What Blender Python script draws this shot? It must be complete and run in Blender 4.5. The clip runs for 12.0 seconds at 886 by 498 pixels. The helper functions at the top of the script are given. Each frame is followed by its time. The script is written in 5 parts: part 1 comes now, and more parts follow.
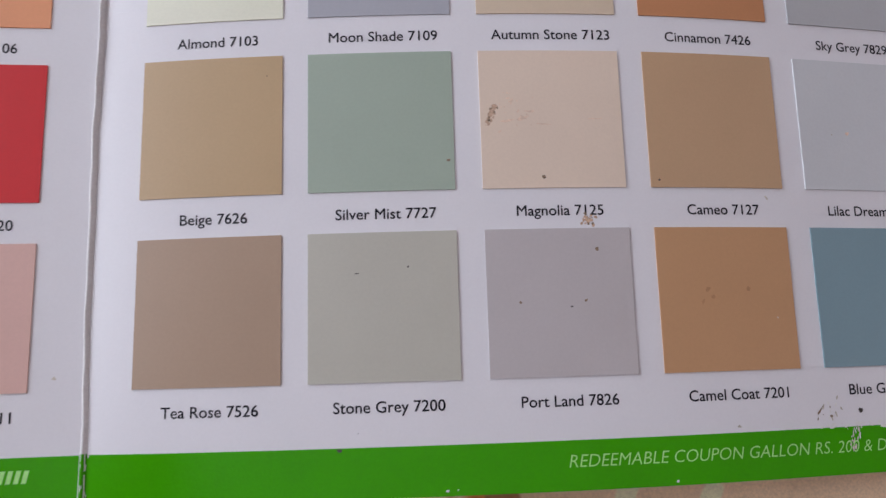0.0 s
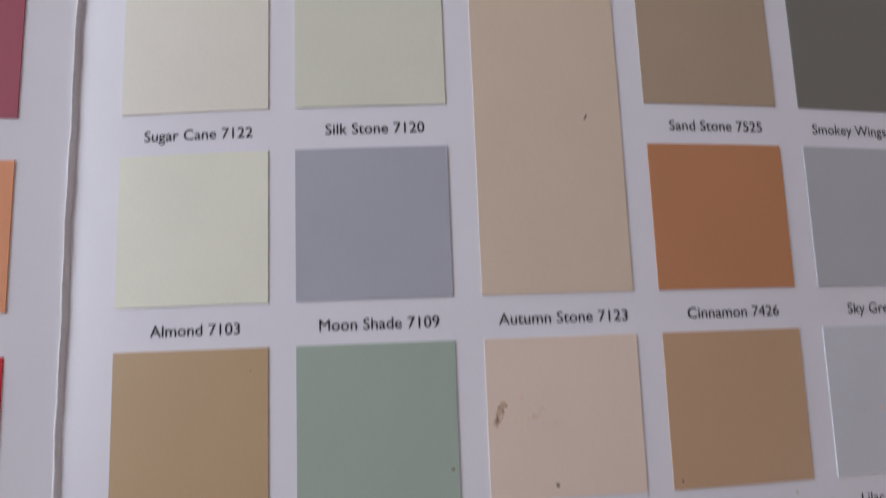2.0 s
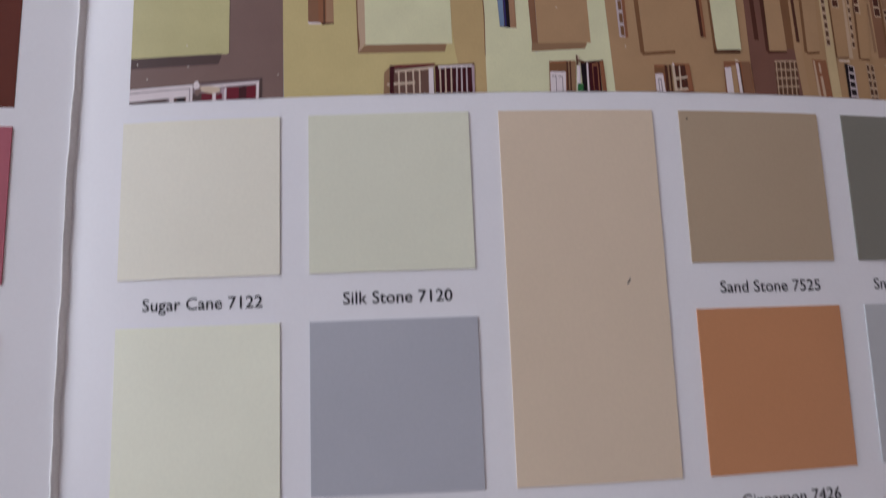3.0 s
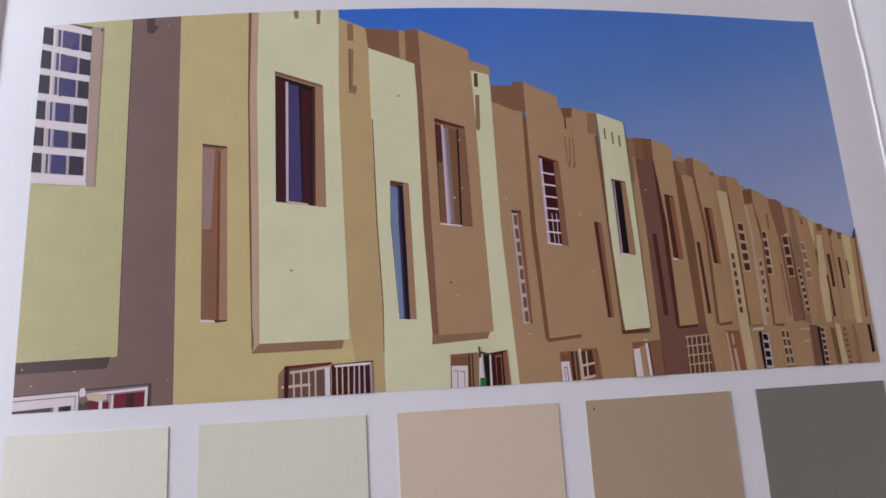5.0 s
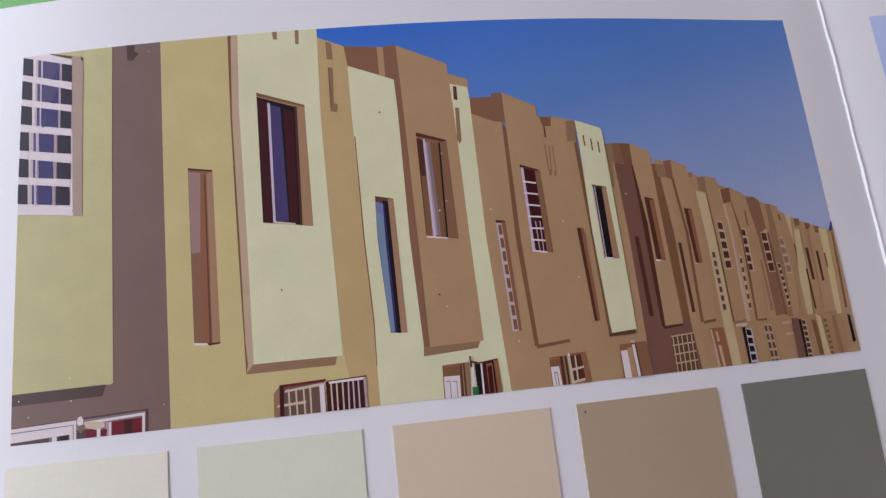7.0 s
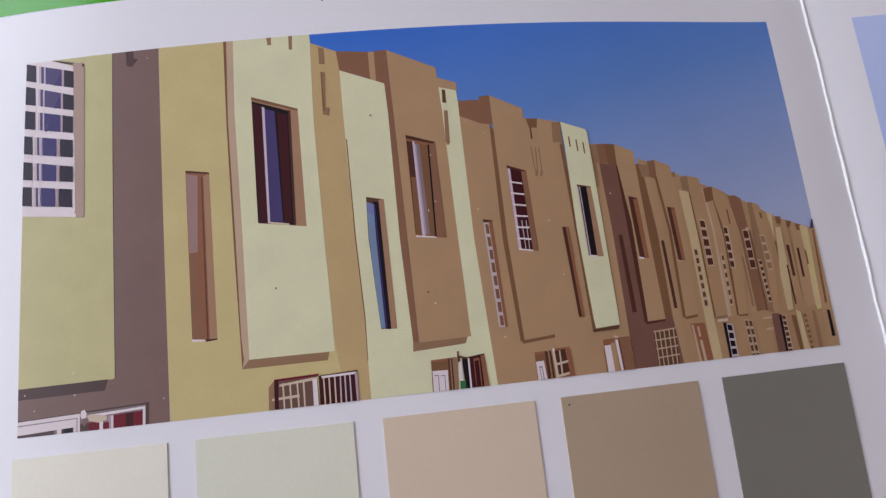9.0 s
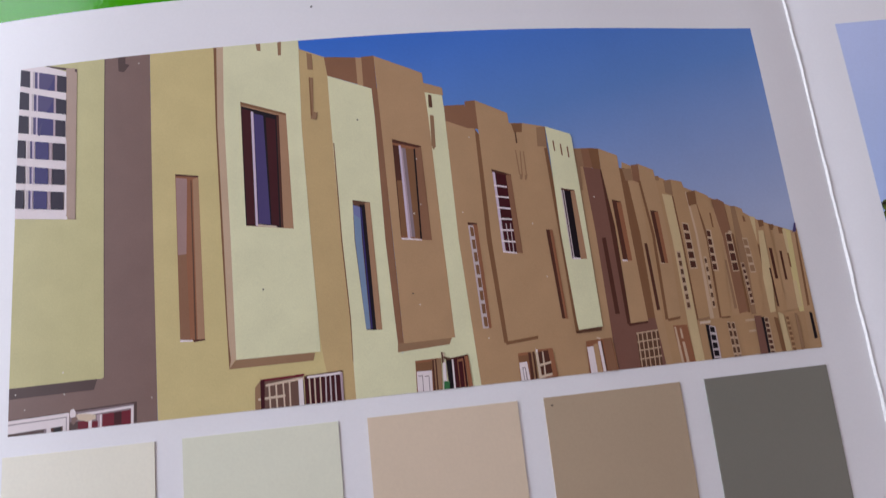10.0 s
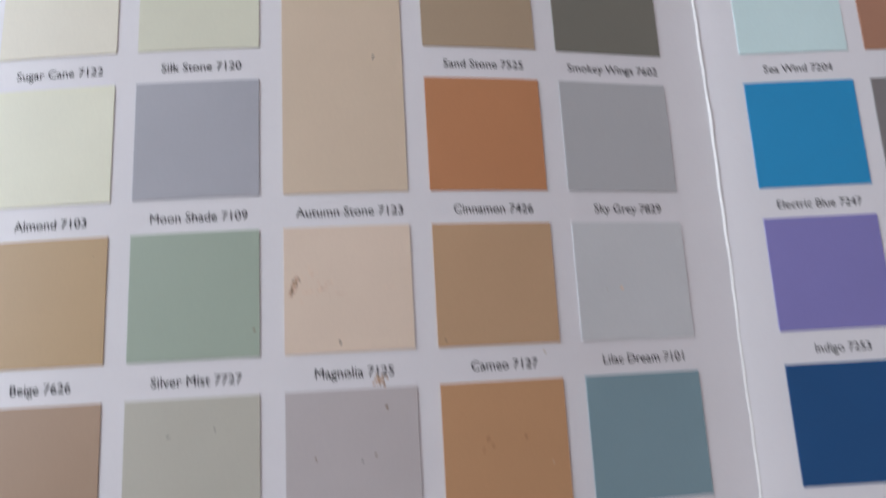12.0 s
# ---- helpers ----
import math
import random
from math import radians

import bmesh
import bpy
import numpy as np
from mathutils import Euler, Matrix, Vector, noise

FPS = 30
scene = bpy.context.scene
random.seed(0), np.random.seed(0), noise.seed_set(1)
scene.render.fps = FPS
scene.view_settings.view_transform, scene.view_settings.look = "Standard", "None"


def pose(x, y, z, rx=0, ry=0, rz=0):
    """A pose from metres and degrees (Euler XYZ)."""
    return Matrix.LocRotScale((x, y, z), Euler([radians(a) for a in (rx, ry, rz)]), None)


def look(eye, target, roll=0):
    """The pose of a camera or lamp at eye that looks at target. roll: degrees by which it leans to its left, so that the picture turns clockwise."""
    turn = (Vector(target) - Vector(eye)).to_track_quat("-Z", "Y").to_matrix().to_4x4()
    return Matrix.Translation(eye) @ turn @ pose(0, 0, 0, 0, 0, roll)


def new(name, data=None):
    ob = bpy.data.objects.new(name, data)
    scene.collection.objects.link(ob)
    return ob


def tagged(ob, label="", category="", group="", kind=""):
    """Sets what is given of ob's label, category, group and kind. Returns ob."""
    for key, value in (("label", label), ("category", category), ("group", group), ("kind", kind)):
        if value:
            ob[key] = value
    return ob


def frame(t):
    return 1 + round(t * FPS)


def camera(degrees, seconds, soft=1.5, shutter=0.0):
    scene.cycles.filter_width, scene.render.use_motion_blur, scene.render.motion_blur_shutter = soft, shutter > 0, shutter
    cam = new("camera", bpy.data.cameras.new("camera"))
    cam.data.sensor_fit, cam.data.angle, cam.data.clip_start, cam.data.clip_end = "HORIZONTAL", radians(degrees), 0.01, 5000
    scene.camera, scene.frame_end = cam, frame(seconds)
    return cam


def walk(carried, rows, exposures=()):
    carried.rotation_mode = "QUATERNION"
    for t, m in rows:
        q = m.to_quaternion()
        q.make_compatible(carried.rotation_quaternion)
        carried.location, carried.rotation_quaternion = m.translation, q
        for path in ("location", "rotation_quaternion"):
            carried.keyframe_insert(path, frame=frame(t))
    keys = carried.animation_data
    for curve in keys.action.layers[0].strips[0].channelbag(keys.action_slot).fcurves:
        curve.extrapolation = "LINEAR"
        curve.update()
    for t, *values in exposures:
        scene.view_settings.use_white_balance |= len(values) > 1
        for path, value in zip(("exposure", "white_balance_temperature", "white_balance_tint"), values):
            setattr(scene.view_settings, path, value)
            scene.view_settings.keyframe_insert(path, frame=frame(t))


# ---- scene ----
# The card is laid out in millimetres: x across, y up the page, z above the middle of the arched page.
MM = 0.001
TABLE_TOP = 0.75
CARD_BASE = TABLE_TOP + 0.0150

cam = camera(65.82, 12.0, soft=1.35, shutter=0.6)
# seconds, x, y, z in millimetres from the card's middle, turns in degrees
ROWS = [
    (0.0, -32.70, -67.23, 133.10, 9.34, -3.73, -1.73),
    (0.5, -30.54, -61.93, 129.41, 8.82, -3.94, -2.37),
    (1.0, -32.85, -49.14, 128.53, 8.46, -4.47, -2.31),
    (1.5, -34.95, -26.00, 129.11, 8.58, -5.00, -2.27),
    (2.0, -34.31, -5.43, 128.90, 8.50, -5.11, -2.14),
    (2.5, -36.90, 13.18, 124.37, 8.49, -5.60, -1.69),
    (3.0, -38.21, 28.74, 120.49, 8.38, -5.37, -2.10),
    (3.5, -34.96, 47.80, 119.14, 9.13, -5.04, -2.67),
    (3.7, -33.61, 56.93, 120.40, 8.99, -5.17, -2.72),
    (5.3, -18.22, 78.25, 127.02, 11.53, -5.86, -3.77),
    (5.5, -18.71, 78.98, 127.51, 11.57, -5.73, -4.53),
    (6.0, -15.45, 78.98, 126.70, 11.33, -5.64, -6.86),
    (6.5, -17.24, 78.99, 127.32, 11.19, -6.04, -6.45),
    (7.0, -19.01, 79.62, 128.87, 11.32, -6.27, -6.14),
    (7.5, -16.29, 78.43, 128.53, 11.11, -6.34, -7.22),
    (7.7, -16.12, 80.53, 129.79, 10.62, -5.98, -7.23),
    (9.3, -16.13, 79.17, 135.10, 11.12, -5.75, -6.14),
    (9.5, -15.68, 80.17, 135.99, 11.35, -5.82, -6.15),
    (10.0, -12.78, 77.81, 136.07, 11.35, -5.52, -6.13),
    (10.5, -7.73, 60.15, 141.40, 11.20, -4.77, -5.30),
    (11.0, 3.82, 28.71, 149.40, 11.05, -4.51, -5.07),
    (11.5, 1.45, -8.35, 154.23, 11.46, -4.40, -3.75),
    (12.0, 6.78, -42.92, 158.72, 11.87, -4.95, -3.21),
]
EXPOSURES = [(0.0, -0.35, 6500, 10), (1.0, -0.53, 6500, 10), (1.5, -0.56, 6500, 10), (2.5, -0.66, 6500, 10), (3.7, -0.52, 6500, 10), (5.5, -0.32, 6500, 10), (7.7, -0.29, 6500, 10), (9.5, -0.31, 6500, 10), (10.5, -0.23, 6500, 10), (11.0, -0.19, 6500, 10), (11.5, -0.31, 6500, 5), (12.0, -0.30, 6500, 5)]
walk(cam, [(t, pose(x * MM, y * MM, CARD_BASE + z * MM, rx, ry, rz)) for t, x, y, z, rx, ry, rz in ROWS], EXPOSURES)

# ---- light: a daylit window in the west wall ----
world = bpy.data.worlds.new("sky")
scene.world = world
world.use_nodes = True
sky = world.node_tree.nodes.new("ShaderNodeTexSky")
sky.sky_type, sky.sun_disc = "NISHITA", False
sky.sun_elevation, sky.sun_rotation = radians(50), radians(120)
world.node_tree.links.new(sky.outputs["Color"], world.node_tree.nodes["Background"].inputs["Color"])
world.node_tree.nodes["Background"].inputs["Strength"].default_value = 0.12

WEST, EAST, SOUTH, NORTH, CEILING = -1.35, 2.3, -1.9, 2.1, 2.7
WIN_Y0, WIN_Y1, WIN_Z0, WIN_Z1 = -0.25, 1.9, 1.0, 2.45
sky_lamp = bpy.data.lights.new("window_daylight", "AREA")
sky_lamp.shape, sky_lamp.size, sky_lamp.size_y = "RECTANGLE", WIN_Y1 - WIN_Y0, WIN_Z1 - WIN_Z0
sky_lamp.energy, sky_lamp.color = 60.0, (0.85, 0.885, 1.0)
lamp_ob = new("window_daylight", sky_lamp)
lamp_ob.matrix_world = look((WEST - 0.1, (WIN_Y0 + WIN_Y1) / 2, (WIN_Z0 + WIN_Z1) / 2), (WEST + 1, (WIN_Y0 + WIN_Y1) / 2, (WIN_Z0 + WIN_Z1) / 2))

# added pink fill: a smaller, unseen opening in the east wall, towards the south
FILL_Y0, FILL_Y1, FILL_Z0, FILL_Z1 = -1.75, -0.55, 1.0, 2.3
fill_lamp = bpy.data.lights.new("east_fill_light", "AREA")
fill_lamp.shape, fill_lamp.size, fill_lamp.size_y = "RECTANGLE", FILL_Y1 - FILL_Y0, FILL_Z1 - FILL_Z0
fill_lamp.energy, fill_lamp.color = 6.5, (1.0, 0.71, 0.72)
fill_ob = new("east_fill_light", fill_lamp)
fill_ob.matrix_world = look((EAST + 0.1, (FILL_Y0 + FILL_Y1) / 2, (FILL_Z0 + FILL_Z1) / 2), (EAST - 1, (FILL_Y0 + FILL_Y1) / 2, (FILL_Z0 + FILL_Z1) / 2))


# ---- materials ----
def lin(c):
    c /= 255.0
    return c / 12.92 if c <= 0.04045 else ((c + 0.055) / 1.055) ** 2.4


def ink(r, g, b, k=1.45):
    """Reflectance of a printed or painted colour, from its 8-bit shade."""
    return tuple(min(0.86, lin(v) * k) for v in (r, g, b))


def surface(name, color, rough=0.4, mottle=0.05, grain=0.03, scale=1.0, bump=0.02, spec=0.5, island=0.0, uneven=0.06):
    """Coated paper, paint or plaster: a base colour with two sizes of variation, fine relief and uneven gloss."""
    m = bpy.data.materials.new(name)
    m.use_nodes = True
    nt = m.node_tree
    n, l = nt.nodes, nt.links
    b = n["Principled BSDF"]
    b.inputs["Specular IOR Level"].default_value = spec
    tc = n.new("ShaderNodeTexCoord")
    big = n.new("ShaderNodeTexNoise")
    big.inputs["Scale"].default_value, big.inputs["Detail"].default_value = 55 * scale, 3
    fine = n.new("ShaderNodeTexNoise")
    fine.inputs["Scale"].default_value, fine.inputs["Detail"].default_value = 1700 * scale, 2
    for t in (big, fine):
        l.new(tc.outputs["Object"], t.inputs["Vector"])
    def spread(src, amount):
        mr = n.new("ShaderNodeMapRange")
        mr.inputs["From Min"].default_value, mr.inputs["From Max"].default_value = 0.25, 0.75
        mr.inputs["To Min"].default_value, mr.inputs["To Max"].default_value = 1 - amount, 1 + amount
        l.new(src, mr.inputs["Value"])
        return mr.outputs["Result"]
    mul = n.new("ShaderNodeMath")
    mul.operation = "MULTIPLY"
    l.new(spread(big.outputs["Fac"], mottle), mul.inputs[0])
    l.new(spread(fine.outputs["Fac"], grain), mul.inputs[1])
    last = mul.outputs[0]
    if island:
        geo = n.new("ShaderNodeNewGeometry")
        mul2 = n.new("ShaderNodeMath")
        mul2.operation = "MULTIPLY"
        mr = n.new("ShaderNodeMapRange")
        mr.inputs["To Min"].default_value, mr.inputs["To Max"].default_value = 1 - island, 1 + island
        l.new(geo.outputs["Random Per Island"], mr.inputs["Value"])
        l.new(mr.outputs["Result"], mul2.inputs[0])
        l.new(last, mul2.inputs[1])
        last = mul2.outputs[0]
    vm = n.new("ShaderNodeVectorMath")
    vm.operation = "SCALE"
    vm.inputs[0].default_value = color
    l.new(last, vm.inputs["Scale"])
    l.new(vm.outputs["Vector"], b.inputs["Base Color"])
    ro = n.new("ShaderNodeMapRange")
    ro.inputs["To Min"].default_value, ro.inputs["To Max"].default_value = rough - uneven, rough + uneven
    l.new(big.outputs["Fac"], ro.inputs["Value"])
    l.new(ro.outputs["Result"], b.inputs["Roughness"])
    if bump:
        bp = n.new("ShaderNodeBump")
        bp.inputs["Strength"].default_value, bp.inputs["Distance"].default_value = bump, 0.0004
        l.new(fine.outputs["Fac"], bp.inputs["Height"])
        l.new(bp.outputs["Normal"], b.inputs["Normal"])
    return m


PAPER = surface("coated_paper", (0.83, 0.815, 0.845), 0.32, 0.012, 0.012, spec=0.5, uneven=0.03)
PAPER_RAW = surface("paper_core", (0.84, 0.83, 0.82), 0.8, 0.05, 0.06, bump=0.2)
GREEN = surface("green_print", ink(52, 140, 0), 0.09, 0.06, 0.04, bump=0.07, spec=0.35)
INK_DARK = surface("dark_ink", (0.010, 0.010, 0.018), 0.5, 0.1, 0.1, spec=0.2)
INK_PALE = surface("pale_ink", ink(150, 200, 118), 0.5, 0.1, 0.1)
GRIME = surface("brown_grime", (0.25, 0.17, 0.11), 0.8, 0.3, 0.4, bump=0.5)
GRIT = surface("dark_grit", (0.07, 0.06, 0.055), 0.8, 0.3, 0.4, bump=0.5)
DUST = surface("pale_dust", (0.62, 0.57, 0.5), 0.9, 0.2, 0.3)
SCUFF = surface("camel_scuff", ink(158, 118, 84), 0.6, 0.15, 0.15)
STAIN = surface("brown_stain", ink(170, 143, 122), 0.7, 0.2, 0.25, bump=0.3)
SMEAR = surface("faint_smear", ink(200, 177, 157), 0.6, 0.15, 0.15)

def print_ink(r, g, b):
    """Reflectance of the four printing inks together."""
    return lin(r) * 1.22, lin(g) * 1.2, lin(b) * 1.22


PRINT = {name: surface("print_" + name, print_ink(*c), 0.36, 0.045, 0.05, 2.5, spec=0.2) for name, c in {
    "plum": (116, 93, 86), "plum_dark": (76, 58, 55), "olive": (180, 174, 127), "straw": (186, 171, 120),
    "straw_dark": (161, 129, 94), "lime": (201, 200, 163), "tan": (163, 132, 98), "tan_dark": (116, 82, 56),
    "shadow": (88, 60, 44), "wood": (134, 88, 62), "wood_dark": (74, 42, 32), "wood_light": (153, 119, 91),
    "white": (208, 198, 198), "silver": (178, 166, 166), "glass_dark": (22, 14, 20), "navy": (48, 40, 94),
    "blue": (106, 112, 150), "maroon": (58, 16, 22), "lilac": (160, 140, 146), "pale": (108, 128, 152),
    "green": (48, 100, 58), "leaf": (70, 84, 38), "leaf_dark": (36, 34, 22), "leaf_light": (98, 112, 52),
    "roof_tile": (170, 98, 70), "apricot": (206, 146, 88), "apricot_dark": (150, 86, 50),
    "claret": (100, 18, 34), "rust": (92, 38, 24), "bark": (100, 74, 64), "cream": (190, 172, 150), "umber": (136, 106, 79), "slate": (66, 56, 98),
    "russet": (126, 90, 67), "reveal": (160, 138, 124), "ochre": (176, 152, 107), "dusk": (124, 108, 112), "mullion": (186, 172, 186), "sand": (176, 152, 126), "plum_far": (112, 78, 66), "lime_far": (184, 164, 124),
    "indigo": (30, 16, 40), "mauve": (146, 118, 112)}.items()}


def sky_print(name, high, middle, low):
    """A printed sky that pales down to its skyline and a little across the picture."""
    m = surface(name, (1, 1, 1), 0.32, 0.03, 0.02, spec=0.25)
    n, l = m.node_tree.nodes, m.node_tree.links
    tc, sep, ramp = n.new("ShaderNodeTexCoord"), n.new("ShaderNodeSeparateXYZ"), n.new("ShaderNodeValToRGB")
    down, across = n.new("ShaderNodeMath"), n.new("ShaderNodeMath")
    down.operation = across.operation = "MULTIPLY_ADD"
    down.inputs[1].default_value, down.inputs[2].default_value = -0.75, 0.75
    across.inputs[1].default_value = 0.4
    l.new(tc.outputs["Generated"], sep.inputs[0])
    l.new(sep.outputs["Y"], down.inputs[0])
    l.new(sep.outputs["X"], across.inputs[0])
    l.new(down.outputs[0], across.inputs[2])
    l.new(across.outputs[0], ramp.inputs["Fac"])
    ramp.color_ramp.elements[0].position, ramp.color_ramp.elements[0].color = 0.12, (*ink(*high), 1)
    ramp.color_ramp.elements[1].position, ramp.color_ramp.elements[1].color = 0.85, (*ink(*low), 1)
    ramp.color_ramp.elements.new(0.45).color = (*ink(*middle), 1)
    vm = next(x for x in n if x.bl_idname == "ShaderNodeVectorMath")
    l.new(ramp.outputs["Color"], vm.inputs[0])
    return m


SKY = sky_print("print_sky", (36, 90, 176), (82, 115, 170), (140, 149, 176))
SKY_PALE = sky_print("print_sky_pale", (160, 170, 205), (150, 166, 208), (160, 178, 216))


def cloth_material():
    """Cream cotton with a printed pattern of orange petals and brown stems, and a woven relief."""
    m = surface("floral_cotton", ink(204, 176, 146), 0.85, 0.08, 0.12, 1.0, 0.3)
    n, l = m.node_tree.nodes, m.node_tree.links
    vm = next(x for x in n if x.bl_idname == "ShaderNodeVectorMath")
    tc = n.new("ShaderNodeTexCoord")
    warp = n.new("ShaderNodeTexNoise")
    warp.inputs["Scale"].default_value = 40
    add = n.new("ShaderNodeMixRGB")
    add.blend_type, add.inputs["Fac"].default_value = "ADD", 0.03
    l.new(tc.outputs["Object"], warp.inputs["Vector"])
    l.new(tc.outputs["Object"], add.inputs["Color1"])
    l.new(warp.outputs["Color"], add.inputs["Color2"])
    last = None
    for scale, edge, color in ((30, 0.42, (186, 116, 68)), (52, 0.3, (146, 104, 72)), (80, 0.24, (222, 198, 166))):
        v = n.new("ShaderNodeTexVoronoi")
        v.inputs["Scale"].default_value = scale
        l.new(add.outputs["Color"], v.inputs["Vector"])
        r = n.new("ShaderNodeMapRange")
        r.inputs["From Min"].default_value, r.inputs["From Max"].default_value = edge, edge + 0.05
        r.inputs["To Min"].default_value, r.inputs["To Max"].default_value = 1, 0
        l.new(v.outputs["Distance"], r.inputs["Value"])
        mx = n.new("ShaderNodeMixRGB")
        if last:
            l.new(last, mx.inputs["Color1"])
        else:
            mx.inputs["Color1"].default_value = (*ink(204, 176, 146), 1)
        mx.inputs["Color2"].default_value = (*ink(*color), 1)
        l.new(r.outputs["Result"], mx.inputs["Fac"])
        last = mx.outputs["Color"]
    l.new(last, vm.inputs[0])
    return m


CLOTH = cloth_material()
PLASTER = surface("cream_plaster", (0.53, 0.42, 0.38), 0.9, 0.04, 0.04, 0.1, 0.1)
CEIL = surface("white_ceiling_paint", (0.68, 0.66, 0.65), 0.9, 0.03, 0.03, 0.1, 0.1)
FLOORING = surface("grey_floor_tile", (0.34, 0.31, 0.28), 0.5, 0.1, 0.05, 0.1, 0.05)
TIMBER = surface("varnished_timber", (0.22, 0.12, 0.06), 0.45, 0.2, 0.1, 0.5, 0.1)
FRAME_WHITE = surface("white_window_paint", (0.8, 0.8, 0.78), 0.4, 0.03, 0.03, 0.2)


# ---- mesh helpers ----
def part(name, bm, materials, parent=None, label=""):
    me = bpy.data.meshes.new(name)
    bm.to_mesh(me)
    bm.free()
    for m in (materials if isinstance(materials, (list, tuple)) else [materials]):
        me.materials.append(m)
    ob = new(name, me)
    ob.parent = parent
    return tagged(ob, label) if label else ob


def box(x0, x1, y0, y1, z0, z1, bevel=0.0):
    bm = bmesh.new()
    bmesh.ops.create_cube(bm, size=1, matrix=Matrix.Translation(((x0 + x1) / 2, (y0 + y1) / 2, (z0 + z1) / 2)) @ Matrix.Diagonal((x1 - x0, y1 - y0, z1 - z0, 1)))
    if bevel:
        bmesh.ops.bevel(bm, geom=bm.edges[:], offset=bevel, segments=2, affect="EDGES")
    return bm


# ---- the shape of the card ----
FOLD_L, FOLD_R, PAGE, TOP, BOTTOM = -93.8, 97.3, 192.0, 177.0, -92.6


def fold_wave(y, k):
    """How far a fold strays sideways from its straight line, along the page."""
    stray = 0.12 * math.sin(y / 19.0 + k) + 0.10 * math.sin(y / 6.3 + 2 * k) + 0.06 * math.sin(y / 2.1 + k)
    if k > 1:
        return stray + 0.1 + 0.75 / (1 + math.exp((y - 62) / 10))
    return stray + 0.35 - 0.85 * max(0, math.sin((y + 92) / 190 * math.pi))


def arch(x, y):
    """Height of the middle page: it bows up between its two folds."""
    a, b = x / 90, (y - 20) / 90
    return (-9.20 * a ** 2 - 3.37 * a ** 3 + 1.39 * a ** 4 + 2.87 * a ** 5 + 1.22 * a * b - 1.42 * b ** 2 - 0.34 * b ** 3
            + 0.11 * a * a * b - 0.14 * a * b * b + 0.35 * a * a * b * b - 0.15 * a ** 3 * b - 0.15 * a * b ** 3 - 0.19 * a * a * b ** 3 + 0.51 * a ** 3 * b * b + 0.11 * b ** 4
            - 1.25 / (1 + math.exp((88 - y) / 10)) * max(0, (x - 86) / 12) ** 1.5)


def page_left(x, y):
    s = (FOLD_L - x) / PAGE
    return arch(-94.2, y) + 0.65 + 5 * math.sin(math.pi * min(1, max(0, s))) ** 2


def page_right(x, y):
    s = (x - FOLD_R) / PAGE
    return arch(98.3, y) + 1.0 - math.exp(-max(0, x - FOLD_R) / 5) + 4.3 * math.sin(math.pi * min(1, max(0, s)))


def sheet(form, x0, x1, y0, y1, nx, ny, lift, thick, edge0=None, edge1=None):
    """A thin bent sheet that follows the page, with real thickness; edge0 and edge1 wave its long sides."""
    bm = bmesh.new()
    top, low = [], []
    for j in range(ny + 1):
        y = y0 + (y1 - y0) * j / ny
        a = x0 + (edge0(y) if edge0 else 0)
        b = x1 + (edge1(y) if edge1 else 0)
        row_t, row_l = [], []
        for i in range(nx + 1):
            x = a + (b - a) * i / nx
            z = form(x, y) + lift
            row_t.append(bm.verts.new((x * MM, y * MM, z * MM)))
            row_l.append(bm.verts.new((x * MM, y * MM, (z - thick) * MM)))
        top.append(row_t)
        low.append(row_l)
    for j in range(ny):
        for i in range(nx):
            f = bm.faces.new((top[j][i], top[j][i + 1], top[j + 1][i + 1], top[j + 1][i]))
            f.smooth = True
            bm.faces.new((low[j][i], low[j + 1][i], low[j + 1][i + 1], low[j][i + 1]))
    rim = [top[0][i] for i in range(nx)] + [top[j][nx] for j in range(ny)] + [top[ny][i] for i in range(nx, 0, -1)] + [top[j][0] for j in range(ny, 0, -1)]
    foot = [low[0][i] for i in range(nx)] + [low[j][nx] for j in range(ny)] + [low[ny][i] for i in range(nx, 0, -1)] + [low[j][0] for j in range(ny, 0, -1)]
    up = [bm.verts.new(v.co) for v in rim]
    down = [bm.verts.new(v.co) for v in foot]
    for i in range(len(up)):
        k = (i + 1) % len(up)
        bm.faces.new((up[k], up[i], down[i], down[k]))
    return bm


def clip(poly, axis, value, keep_above):
    out = []
    for i, p in enumerate(poly):
        q = poly[(i + 1) % len(poly)]
        dp, dq = p[axis] - value, q[axis] - value
        if not keep_above:
            dp, dq = -dp, -dq
        if dp >= 0:
            out.append(p)
        if (dp > 0 and dq < 0) or (dp < 0 and dq > 0):
            f = dp / (dp - dq)
            out.append((p[0] + (q[0] - p[0]) * f, p[1] + (q[1] - p[1]) * f))
    return out


